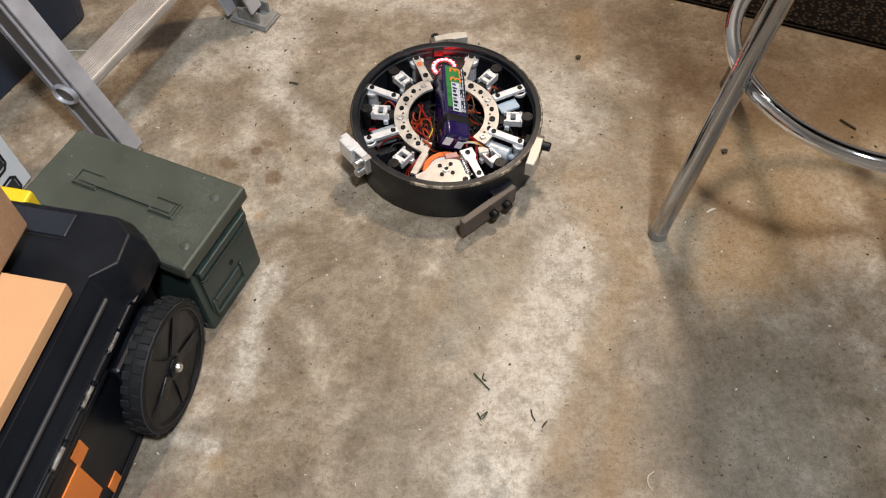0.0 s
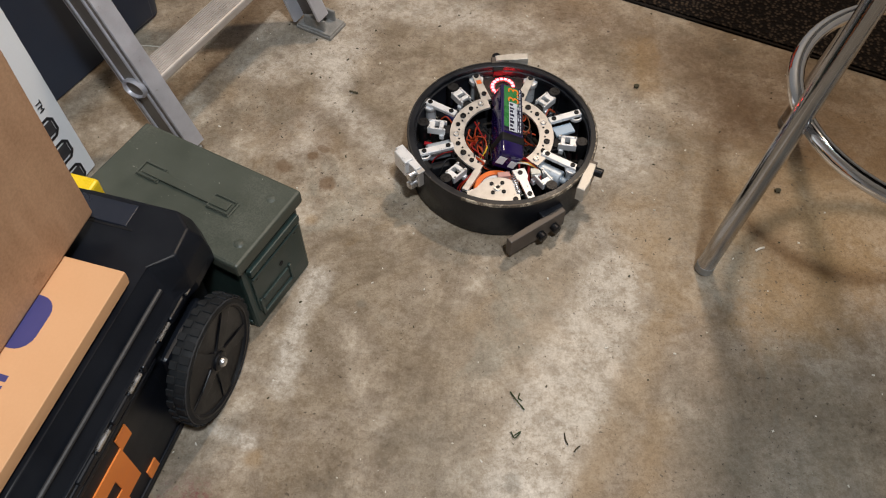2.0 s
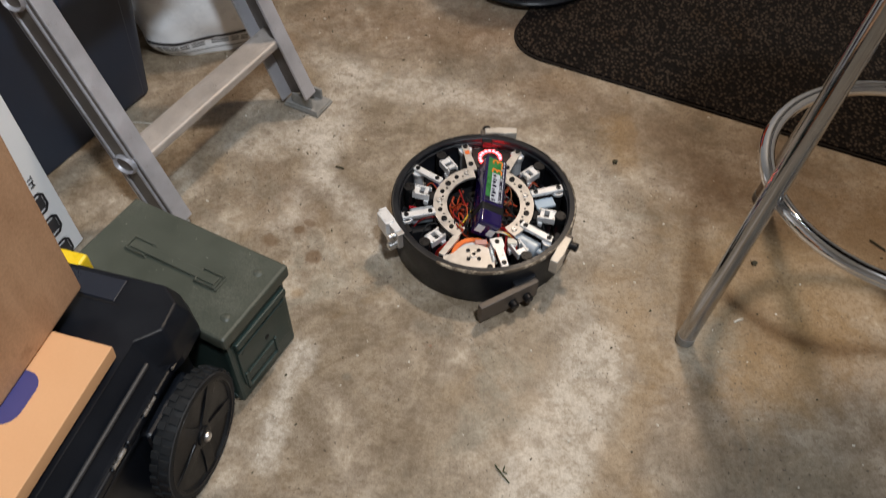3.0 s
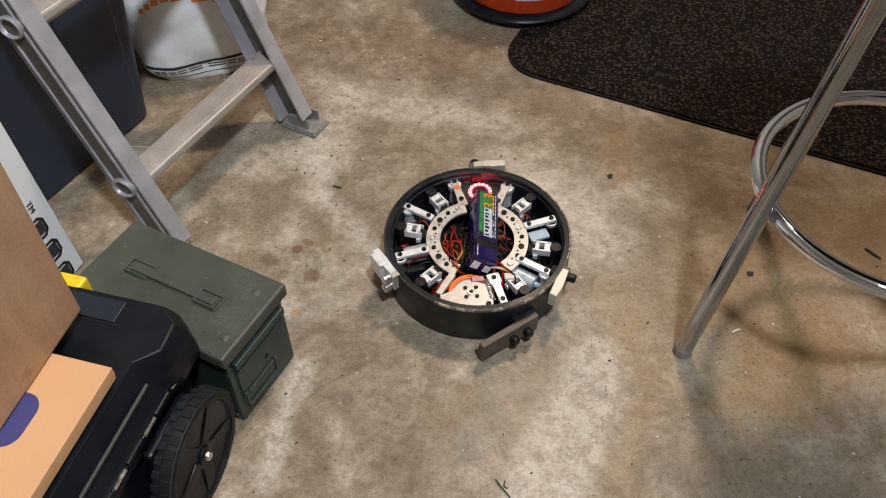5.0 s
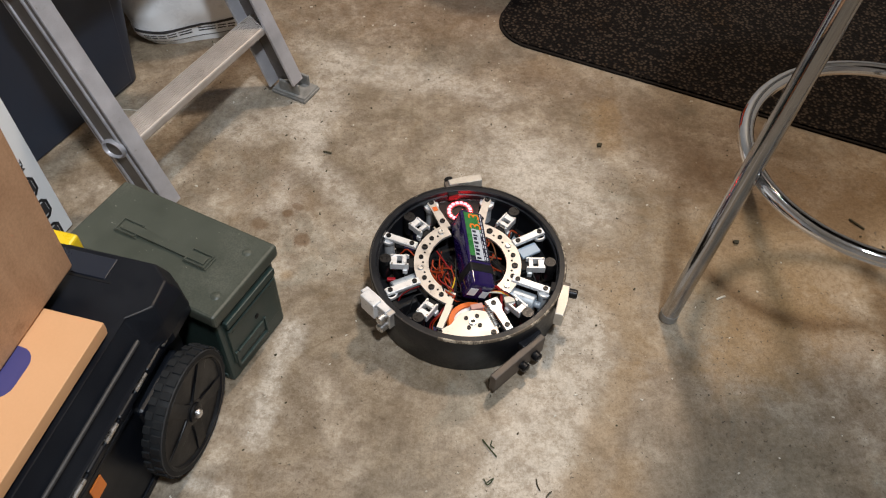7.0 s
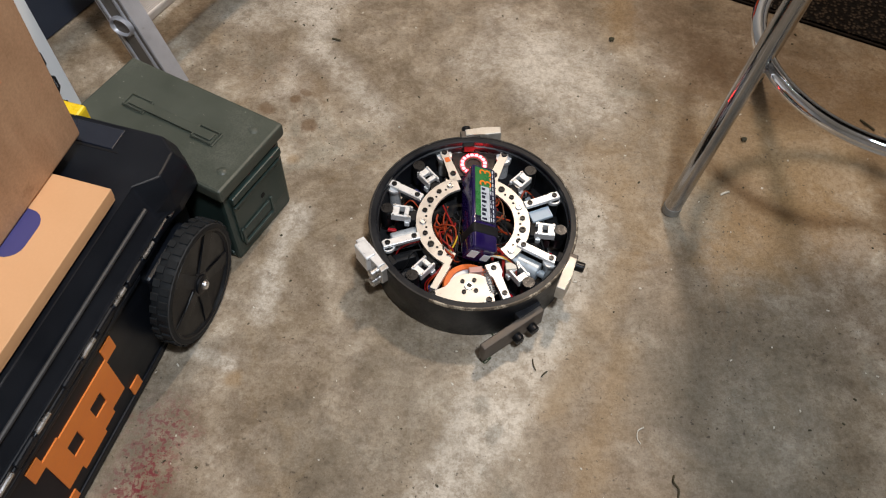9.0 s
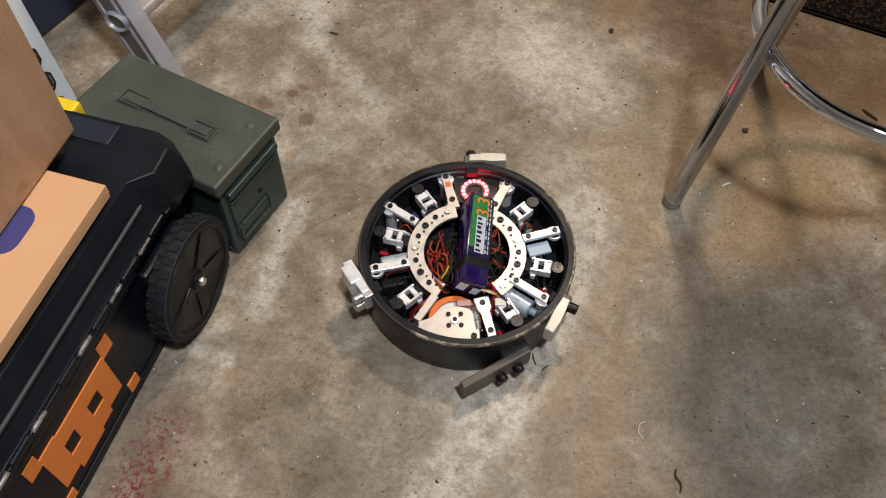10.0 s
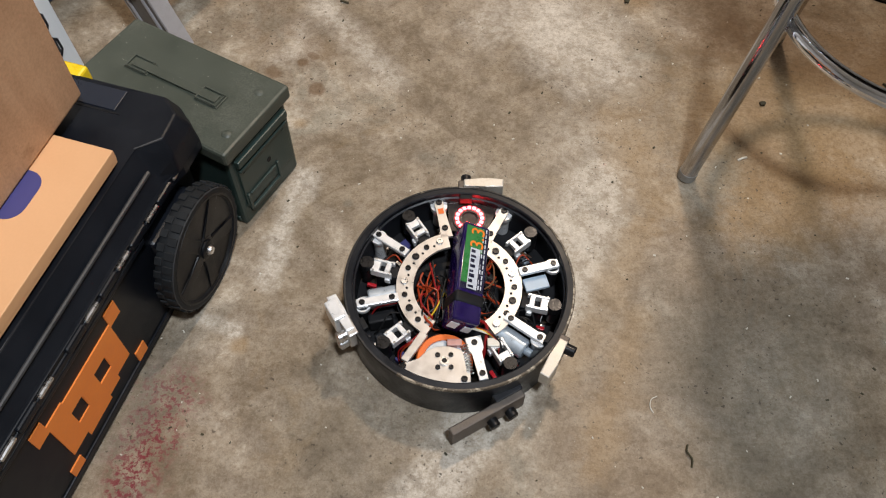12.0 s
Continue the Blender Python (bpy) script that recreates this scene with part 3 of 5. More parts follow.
# unseen walls and ceiling, added to bounce light and show in the chrome
for nm, a in (("wall_north", (-2.4, 2.4, 2.4, 2.52, 0, 3.3)), ("wall_south", (-2.4, 2.4, -2.72, -2.6, 0, 3.3)), ("wall_east", (2.4, 2.52, -2.72, 2.52, 0, 3.3)), ("wall_west", (-2.52, -2.4, -2.72, 2.52, 0, 3.3))):
    tagged(part(nm, boxed(*a), DRYWALL), "plain drywall garage wall, unseen, added for bounce light", "wall", kind="structure")
tagged(part("ceiling", boxed(-2.52, 2.52, -2.72, 2.52, 3.3, 3.4), CEILING), "plain white garage ceiling, unseen, added for bounce and reflections", "ceiling", kind="structure")


# ---------- ammunition can ----------
def ammo_can(m):
    can = thing("ammunition_can", m, "olive green steel ammunition can, lid shut, on the concrete", "ammo can")
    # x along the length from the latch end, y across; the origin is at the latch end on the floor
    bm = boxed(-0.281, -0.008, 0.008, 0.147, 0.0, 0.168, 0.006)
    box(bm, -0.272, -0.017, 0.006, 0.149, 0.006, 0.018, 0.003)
    part("body", bm, OLIVE_SHADED, can, "olive steel body in a darker, shaded tone")
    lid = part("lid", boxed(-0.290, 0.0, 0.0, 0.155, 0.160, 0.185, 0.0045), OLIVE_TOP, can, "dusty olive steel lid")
    for x in (-0.213, -0.083):
        bm = boxed(x - 0.021, x + 0.021, 0.064, 0.091, 0.1855, 0.1875, 0.0008)
        part("handle_bracket", bm, OLIVE_TOP, lid)
        bm = tube([(x - 0.018, 0.066, 0.189), (x + 0.018, 0.066, 0.189), (x + 0.018, 0.089, 0.189), (x - 0.018, 0.089, 0.189), (x - 0.018, 0.066, 0.189)], 0.0017, each=1)
        part("wire_loop", bm, OLIVE_TOP, lid)
    part("handle", boxed(-0.225, -0.070, 0.070, 0.085, 0.188, 0.1905, 0.001), OLIVE_TOP, lid, "flat folded carrying handle")
    for x, y in ((-0.022, 0.035), (-0.03, 0.122)):
        part("dimple", lathe([(0, 0.1845), (0.0085, 0.1845), (0.006, 0.1868), (0, 0.1875)], 18, m=Matrix.Translation((x, y, 0))), OLIVE_TOP, lid, smooth=True)
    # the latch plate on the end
    latch = part("latch", boxed(-0.008, -0.004, 0.020, 0.135, 0.040, 0.155, 0.0012), OLIVE_SHADED, can, "olive latch plate with a hole, in the shaded tone")
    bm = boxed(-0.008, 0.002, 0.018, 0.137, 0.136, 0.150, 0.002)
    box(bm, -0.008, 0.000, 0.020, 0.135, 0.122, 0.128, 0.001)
    part("latch_roll", bm, OLIVE_SHADED, latch)
    part("latch_hole", lathe([(0, 0), (0.0045, 0), (0.0045, 0.0012), (0, 0.0012)], 14, m=Matrix.Translation((-0.0045, 0.083, 0.088)) @ Matrix.Rotation(radians(90), 4, "Y")), MATT_BLACK, latch)
    bm = boxed(-0.006, -0.001, 0.022, 0.027, 0.028, 0.068, 0.001)
    box(bm, -0.006, -0.001, 0.095, 0.100, 0.028, 0.068, 0.001)
    box(bm, -0.006, -0.001, 0.022, 0.100, 0.028, 0.034, 0.001)
    box(bm, -0.006, -0.001, 0.030, 0.092, 0.060, 0.066, 0.001)
    part("latch_clip", bm, OLIVE_SHADED, latch)
    for y in (0.03, 0.125):
        part("rivet", lathe([(0, 0), (0.003, 0), (0.002, 0.0015), (0, 0.002)], 10, m=Matrix.Translation((-0.004, y, 0.115)) @ Matrix.Rotation(radians(90), 4, "Y")), OLIVE_SHADED, latch)
    return can


ammo_can(Matrix.Translation((-0.319, -0.204, 0)) @ turn(-27.2))


# ---------- wheeled tool chest ----------
CHEST = Matrix.Translation((-0.406, -0.350, 0)) @ turn(-105)  # x towards the near end, y outwards to the robot


def tool_chest():
    chest = thing("tool_chest", CHEST, "black wheeled plastic tool chest with a worn orange emblem", "tool chest")
    L0, L1 = -0.165, 0.50
    body = part("body", slab([(L0 + 0.01, -0.315), (L1, -0.315), (L1, 0.0), (0.0, 0.0), (-0.03, -0.006), (L0 + 0.01, -0.012)], 0.012, 0.185), BLACK_PLASTIC, chest)
    for x in (0.02, 0.44):
        part("foot", boxed(x - 0.03, x + 0.03, -0.30, -0.012, 0.0, 0.014, 0.003), MATT_BLACK, chest)
    part("axle_mount", boxed(-0.125, -0.02, -0.02, 0.004, 0.05, 0.15, 0.006), BLACK_PLASTIC, chest)
    # raised rails on the side
    for z0, z1, y in ((0.176, 0.186, 0.006), (0.006, 0.02, 0.003)):
        part("side_rail", boxed(-0.01, L1, -0.004, y, z0, z1, 0.002), BLACK_PLASTIC, body)
    # lid: a rim, then a block whose long side slopes down from a ridge
    bm = slab([(-0.198, -0.30), (-0.198, -0.02), (-0.17, 0.011), (-0.12, 0.012), (-0.09, 0.003), (L1 - 0.02, 0.003), (L1, -0.01), (L1, -0.30), (L1 - 0.02, -0.325), (-0.17, -0.325)], 0.188, 0.206, bevel=0.003)
    low = [(-0.197, -0.30), (-0.197, -0.02), (-0.17, 0.012), (-0.11, 0.012), (-0.084, 0.002), (L1 - 0.02, 0.002), (L1 - 0.02, -0.32), (-0.17, -0.32)]
    high = [(-0.186, -0.295), (-0.186, -0.034), (-0.163, -0.006), (-0.122, -0.003), (-0.092, -0.031), (L1 - 0.04, -0.031), (L1 - 0.04, -0.31), (-0.163, -0.31)]
    sub = bmesh.new()
    a = [sub.verts.new((x, y, 0.203)) for x, y in low]
    mid = [sub.verts.new((x * 0.75 + u * 0.25, y * 0.75 + v * 0.25, 0.232)) if k not in (4, 5) else sub.verts.new((x * 0.72 + u * 0.28, y * 0.72 + v * 0.28, 0.216)) for k, ((x, y), (u, v)) in enumerate(zip(low, high))]
    c = [sub.verts.new((x, y, 0.256)) for x, y in high]
    for p, q in ((a, mid), (mid, c)):
        for k in range(8):
            sub.faces.new([p[k], p[(k + 1) % 8], q[(k + 1) % 8], q[k]])
    sub.faces.new(c)
    sub.faces.new(a[::-1])
    bmesh.ops.bevel(sub, geom=[e for e in sub.edges if e.verts[0].co.z > 0.21 or e.verts[1].co.z > 0.21], offset=0.003, segments=2, affect="EDGES", profile=0.5)
    merge(bm, sub)
    lid = part("lid", bm, BLACK_PLASTIC, chest, "scuffed black lid with chamfered corners")
    # pale rods: ridge and corner highlights put into colour; the thick one is scuffed
    for p, q, r in (((-0.088, -0.031, 0.2548), (L1 - 0.045, -0.031, 0.2548), 0.0012), ((-0.080, -0.0105, 0.2300), (L1 - 0.03, -0.0105, 0.2300), 0.0032), ((-0.120, -0.004, 0.2552), (-0.093, -0.030, 0.2552), 0.0014)):
        bm = bmesh.new()
        rod(bm, p, q, r, 8)
        part("lid_edge", bm, SCUFFED, lid, "pale grey edge, part scuff and part painted highlight")
    part("lid_groove", boxed(-0.141, -0.138, -0.25, -0.075, 0.2545, 0.2566, 0.0005), MATT_BLACK, lid)
    part("lid_panel", boxed(-0.178, -0.143, -0.25, -0.085, 0.2545, 0.2575, 0.001), SLATE, lid, "smooth slate-blue inset panel")
    # hinge rail with bright pins
    rail = part("hinge_rail", boxed(-0.125, L1 - 0.02, -0.004, 0.0055, 0.184, 0.197, 0.003), BLACK_PLASTIC, chest)
    for i, x in enumerate((-0.112, -0.04, 0.035, 0.112, 0.214, 0.29, 0.37)):
        bm = bmesh.new()
        rod(bm, (x - 0.014, 0.005, 0.199), (x + 0.014, 0.005, 0.199), 0.0038, 10, bevel=0.001)
        part("hinge_pin", bm, ZINC, rail, "bright steel hinge pin")
        part("hinge_knuckle", boxed(x + 0.018, x + 0.056, -0.002, 0.0085, 0.191, 0.204, 0.003), BLACK_PLASTIC, rail)
    # blocky emblem
    def tile(x0, x1, z0, z1):
        return boxed(x0, x1, -0.001, 0.0022, z0, z1)

    for q in ((0.10, 0.132, 0.058, 0.142), (0.132, 0.158, 0.112, 0.142), (0.132, 0.158, 0.048, 0.084), (0.158, 0.188, 0.040, 0.142), (0.188, 0.212, 0.112, 0.142), (0.188, 0.212, 0.040, 0.082), (0.212, 0.245, 0.052, 0.146)):
        part("emblem_block", tile(*q), TOOL_ORANGE, body, "worn orange painted block")
    for q in ((0.076, 0.100, 0.136, 0.164), (0.071, 0.093, 0.020, 0.042), (0.245, 0.268, 0.134, 0.164), (0.240, 0.264, 0.010, 0.038)):
        part("emblem_block", tile(*q), TOOL_ORANGE, body)
    # wheel and yellow catch
    axle = Matrix.Translation((-0.066, 0.031, 0.094)) @ Matrix.Rotation(radians(-90), 4, "X")
    wheel = part("wheel", lathe([(0.0, -0.012), (0.076, -0.012), (0.084, 0.012), (0.0825, 0.0155), (0.0795, 0.0155), (0.077, 0.0115), (0.05, 0.0105), (0.021, 0.0105), (0.019, 0.0135), (0.0, 0.0145)], 48), WHEEL_BLACK, chest, "black spoked plastic wheel", True, axle)
    part("tyre", lathe([(0.076, -0.013), (0.089, -0.013), (0.0915, -0.009), (0.0915, 0.010), (0.089, 0.0145), (0.0835, 0.0155), (0.076, 0.012)], 60), TYRE, wheel, "ribbed black tyre", True)
    part("scuffed_rim", lathe([(0.0892, 0.0138), (0.0903, 0.0128), (0.0906, 0.0138), (0.0895, 0.0148)], 60), SCUFFED, wheel, "scuffed pale tyre edge", True)
    for i in range(30):
        for side in (0, 1):
            z0, z1 = (-0.0128, -0.002) if side else (0.0, 0.0136)
            part("tread_lug", boxed(0.0905, 0.0936, -0.0056, 0.0056, z0, z1, 0.0008, turn(i * 12 + 6 * side), 1), TYRE, wheel)
    for i in range(5):
        a = turn(i * 72 + 12)
        part("spoke", slab([(0.016, -0.011), (0.05, -0.0075), (0.079, -0.0135), (0.079, 0.0135), (0.05, 0.0075), (0.016, 0.011)], 0.004, 0.0132, m=a, bevel=0.0025), WHEEL_BLACK, wheel)
    part("hub_boss", lathe([(0, 0.012), (0.015, 0.012), (0.0145, 0.0165), (0.0105, 0.0178), (0, 0.0178)], 28), WHEEL_BLACK, wheel, smooth=True)
    part("axle_cap", lathe([(0, 0.0172), (0.0072, 0.0172), (0.0075, 0.020), (0.0055, 0.0232), (0, 0.0245)], 20), ZINC, wheel, "bright axle cap", True)
    part("catch", boxed(-0.206, -0.180, -0.225, -0.162, 0.21, 0.2555, 0.004), YELLOW, chest, "yellow plastic catch")
    return chest


tool_chest()


def tan_box():
    b = thing("flat_carton", CHEST @ Matrix.Translation((0, 0, 0.2585)), "flat tan cardboard box with dark blue print on the chest", "cardboard box")
    shell = part("carton_body", boxed(-0.064, 0.42, -0.31, -0.0335, 0.004, 0.0255, 0.0015), TAN_CARD, b)
    part("lid_flap", boxed(-0.0646, 0.4206, -0.3106, -0.0329, 0.0105, 0.0265, 0.0012), TAN_CARD, b)
    # print: a dark blue rounded shape and a short row of marks
    pts = []
    for cx, cy, a0 in ((0.045, -0.109, 0), (0.016, -0.109, 90), (0.016, -0.25, 180), (0.045, -0.25, 270)):
        for k in range(6):
            a = radians(a0 + k * 18)
            pts.append((cx + 0.022 * math.cos(a), cy + 0.022 * math.sin(a)))
    part("blue_print", slab(pts, 0.0262, 0.0269), BLUE_PRINT, b, "dark blue rounded printed shape")
    part("print_gap", slab([(0.042, -0.272), (0.042, -0.135), (0.034, -0.126), (0.024, -0.135), (0.024, -0.272)], 0.0266, 0.0273), TAN_CARD, b)
    for i, w in enumerate((0.008, 0.006, 0.009, 0.006)):
        x = 0.098 + i * 0.013
        part("print_bar", slab([(x, -0.105), (x + w, -0.105), (x + w, -0.088), (x, -0.088)], 0.0262, 0.0268), BLUE_PRINT, b)
    return b


tan_box()


def kraft_box():
    m = CHEST @ Matrix.Translation((-0.134, -0.115, 0.2865)) @ turn(1.0)
    b = thing("shipping_box", m, "plain brown cardboard shipping box stacked on the flat carton", "cardboard box")
    part("carton_shell", boxed(0, 0.40, -0.30, 0, 0, 0.272, 0.004), KRAFT, b)
    part("flap", boxed(0.002, 0.199, -0.298, -0.002, 0.272, 0.276, 0.001), KRAFT, b)
    part("flap", boxed(0.201, 0.398, -0.298, -0.002, 0.272, 0.276, 0.001), KRAFT, b)
    part("tape", boxed(0.175, 0.225, -0.301, 0.001, 0.276, 0.2772), TAN_CARD, b)
    return b


kraft_box()


def white_box():
    m = Matrix.Translation((-0.665, 0.13, 0.0048)) @ turn(-110) @ Matrix.Rotation(radians(4.4), 4, "X")  # x along the printed face, y outwards
    b = thing("white_carton", m, "slim white carton with black printed shapes leaning upright", "cardboard box")
    part("carton_body", boxed(0, 0.34, -0.06, 0, 0, 0.62, 0.002), WHITE_CARD, b)

    def hexagon(x, z, r, w):
        bm = bmesh.new()
        for r0, r1, in ((r, r - w),):
            outer = [(x + r0 * sx, z + r0 * sz) for sx, sz in ((-1, 0.55), (-0.55, 1), (0.55, 1), (1, 0.55), (1, -0.55), (0.55, -1), (-0.55, -1), (-1, -0.55))]
            inner = [(x + r1 * sx, z + r1 * sz) for sx, sz in ((-1, 0.55), (-0.55, 1), (0.55, 1), (1, 0.55), (1, -0.55), (0.55, -1), (-0.55, -1), (-1, -0.55))]
            o = [bm.verts.new((px, 0.0012, pz)) for px, pz in outer]
            q = [bm.verts.new((px, 0.0012, pz)) for px, pz in inner]
            for k in range(8):
                bm.faces.new([o[k], o[(k + 1) % 8], q[(k + 1) % 8], q[k]])
            bmesh.ops.solidify(bm, geom=bm.faces[:], thickness=0.0008)
        return bm

    for x, z in ((0.045, 0.02), (0.043, 0.075), (0.045, 0.128)):
        part("printed_outline", hexagon(x, z, 0.021, 0.005), PRINT_DARK, b)
        part("printed_block", boxed(x - 0.015, x + 0.015, 0.0005, 0.0016, z - 0.012, z + 0.012), PRINT_DARK, b)
    lettering("TM", 0.016, PRINT_DARK, b, Matrix.Translation((0.034, 0.001, 0.172)) @ Matrix.Rotation(radians(180), 4, "Z") @ Matrix.Rotation(radians(90), 4, "X") @ turn(-90))
    return b


white_box()


# ---------- ladder ----------
def ladder():
    # x across from the near rail to the far one, z up along the rails, y towards the climber
    foot_a, ex = Vector((-0.5026, 0.1465, 0)), Vector((math.cos(radians(62)), math.sin(radians(62)), 0))
    ez = Vector((-0.4 * ex.y, 0.4 * ex.x, 1)).normalized()
    ey = ez.cross(ex)
    m = Matrix((ex, ey, ez)).transposed().to_4x4()
    m.translation = foot_a
    lad = thing("ladder", m, "scuffed aluminium ladder with ribbed rungs and pivoting feet", "ladder")
    width, length = 0.416, 1.75
    rung_at = [0.165 + 0.305 * i for i in range(5)]
    for x, sign in ((0.0, -1), (width, 1)):
        web, flange, deep = 0.004, 0.030, 0.066
        rail = part("side_rail", boxed(x - web / 2, x + web / 2, -deep / 2, deep / 2, 0.03, length, 0.0008), RAIL_WEB, lad, "aluminium side rail, its recessed web in a shaded brown tone")
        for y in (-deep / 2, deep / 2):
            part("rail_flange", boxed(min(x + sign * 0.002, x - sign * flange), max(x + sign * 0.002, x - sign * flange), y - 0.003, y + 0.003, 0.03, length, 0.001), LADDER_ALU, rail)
        for y in (-0.021, 0.021):
            part("rail_bead", boxed(min(x + sign * 0.001, x + sign * 0.005), max(x + sign * 0.001, x + sign * 0.005), y - 0.003, y + 0.003, 0.03, length, 0.001), LADDER_ALU, rail)
        for z in rung_at:
            collar = lathe([(0.0165, -0.002), (0.0225, -0.002), (0.023, 0.004), (0.0195, 0.008), (0.0165, 0.004)], 24)
            part("rung_collar", merge(bmesh.new(), collar, Matrix.Translation((x + sign * 0.002, 0, z)) @ Matrix.Rotation(radians(90 * sign), 4, "Y") @ Matrix.Diagonal((0.85, 1.25, 1, 1))), LADDER_ALU, rail, smooth=True)
            # solid disc in the dark web tone, painting the shade inside the rung
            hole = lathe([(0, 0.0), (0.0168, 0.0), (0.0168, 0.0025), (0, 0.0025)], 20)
            part("rung_end_shade", merge(bmesh.new(), hole, Matrix.Translation((x + sign * 0.002, 0, z)) @ Matrix.Rotation(radians(90 * sign), 4, "Y") @ Matrix.Diagonal((0.85, 1.25, 1, 1))), RAIL_WEB, rail)
    level = m.to_3x3().inverted() @ Vector((0, 0, 1))
    tilt = Matrix.Rotation(math.atan2(-level.y, level.z), 4, "X")
    for z in rung_at:
        step = Matrix.Translation((0, 0, z)) @ tilt
        rung = part("rung", box(box(bmesh.new(), 0.003, width - 0.003, -0.022, 0.022, -0.016, 0.011, 0.006), 0.003, width - 0.003, -0.030, -0.012, -0.006, 0.0115, 0.004), TREAD_ALU, lad, at=step)
        bm = bmesh.new()
        for k in range(11):
            y = -0.025 + k * 0.0043
            box(bm, 0.006, width - 0.006, y - 0.0011, y + 0.0011, 0.0105, 0.0128)
        part("ribbed_tread", bm, TREAD_ALU, rung, "ribbed tread")
    # pivoting feet, flat on the floor
    flat = m.to_3x3().inverted().to_4x4()
    for x, sign in ((0.0, -1), (width, 1)):
        at = Matrix.Translation((x, 0, 0)) @ flat @ turn(62)
        bm = boxed(-0.026, 0.026, -0.040, 0.040, 0.006, 0.012, 0.002)
        box(bm, 0.018 * sign - 0.003, 0.018 * sign + 0.003, -0.024, 0.024, 0.01, 0.036, 0.002)
        box(bm, -0.018 * sign - 0.003, -0.018 * sign + 0.003, -0.024, 0.024, 0.01, 0.036, 0.002)
        shoe = part("foot", bm, SHOE_GREY, lad, "grey pivoting foot", at=at)
        part("foot_pad", boxed(-0.028, 0.028, -0.042, 0.042, 0.0, 0.0075, 0.002), SHOE_GREY, shoe, "grey rubber pad")
    return lad


ladder()


# ---------- bins, sack, mat, vacuum ----------
def tote():
    m = Matrix.Translation((-0.648, 0.555, 0)) @ turn(-118)  # x along the long face, y outwards
    b = thing("storage_tote", m, "dark blue-grey plastic storage tote with ribbed walls", "storage tote")
    bm = bmesh.new()
    rings = []
    for z, g in ((0.0, 0.0), (0.004, 0.006), (0.40, 0.035), (0.40, 0.045), (0.42, 0.047)):
        x0, x1, y0, y1, c = -g, 0.58 + g, -0.40 - g, g, 0.03
        pts = []
        for cx, cy, a0 in ((x1 - c, y1 - c, 0), (x0 + c, y1 - c, 90), (x0 + c, y0 + c, 180), (x1 - c, y0 + c, 270)):
            pts += [(cx + c * math.cos(radians(a0 + k * 18)), cy + c * math.sin(radians(a0 + k * 18))) for k in range(6)]
        rings.append([bm.verts.new((x, y, z)) for x, y in pts])
    for a, c in zip(rings, rings[1:]):
        for i in range(len(a)):
            bm.faces.new([a[i], a[(i + 1) % len(a)], c[(i + 1) % len(a)], c[i]])
    bm.faces.new(rings[0][::-1])
    bm.faces.new(rings[-1])
    part("tub", bm, TOTE_BLUE, b, smooth=True)
    for x in (0.0, 0.30):
        lean = Matrix.Translation((0, 0.002, 0.006)) @ Matrix.Rotation(radians(-4.2), 4, "X")
        part("wall_panel", boxed(x + 0.025, x + 0.155 + (0.06 if x else 0), -0.004, 0.008, 0.004, 0.37, 0.004), TOTE_BLUE, b, at=lean)
    part("lid", boxed(-0.055, 0.635, -0.455, 0.055, 0.421, 0.44, 0.006), TOTE_BLUE, b)
    return b


tote()


def sack_skin(u, v, off=0.0):
    """A point of the sack: u round it (0 to 1), v up it (0 to 1)."""
    a = 2 * math.pi * u
    z = 0.40 * v
    full = 0.9 + 0.14 * math.sin(math.pi * min(1, v * 1.25)) - 0.5 * max(0, v - 0.72) ** 1.2
    ca, sa = math.cos(a), math.sin(a)
    rx, ry = 0.150 * full, 0.082 * (full * 1.05 if v < 0.7 else full * (1 - 1.9 * (v - 0.7)))
    x = rx * math.copysign(abs(ca) ** 0.62, ca)
    y = ry * math.copysign(abs(sa) ** 0.72, sa)
    tuck = 1 - 0.10 * math.exp(-v * 22)
    crease = 0.010 * noise.noise(Vector((x * 11, y * 11, z * 13))) + 0.005 * noise.noise(Vector((x * 28, y * 30, z * 26 + 5)))
    d = Vector((ca, sa, 0)) * (crease + off)
    return Vector((x * tuck, y * tuck, z)) + d


def skin_patch(u0, u1, v0, v1, nu, nv, off, bend=0.0):
    bm = bmesh.new()
    grid = [[bm.verts.new(sack_skin(u0 + (u1 - u0) * i / nu, v0 + (v1 - v0) * j / nv + bend * (2 * i / nu - 1) ** 2, off)) for j in range(nv + 1)] for i in range(nu + 1)]
    for i in range(nu):
        for j in range(nv):
            bm.faces.new([grid[i][j], grid[i + 1][j], grid[i + 1][j + 1], grid[i][j + 1]])
    return bm


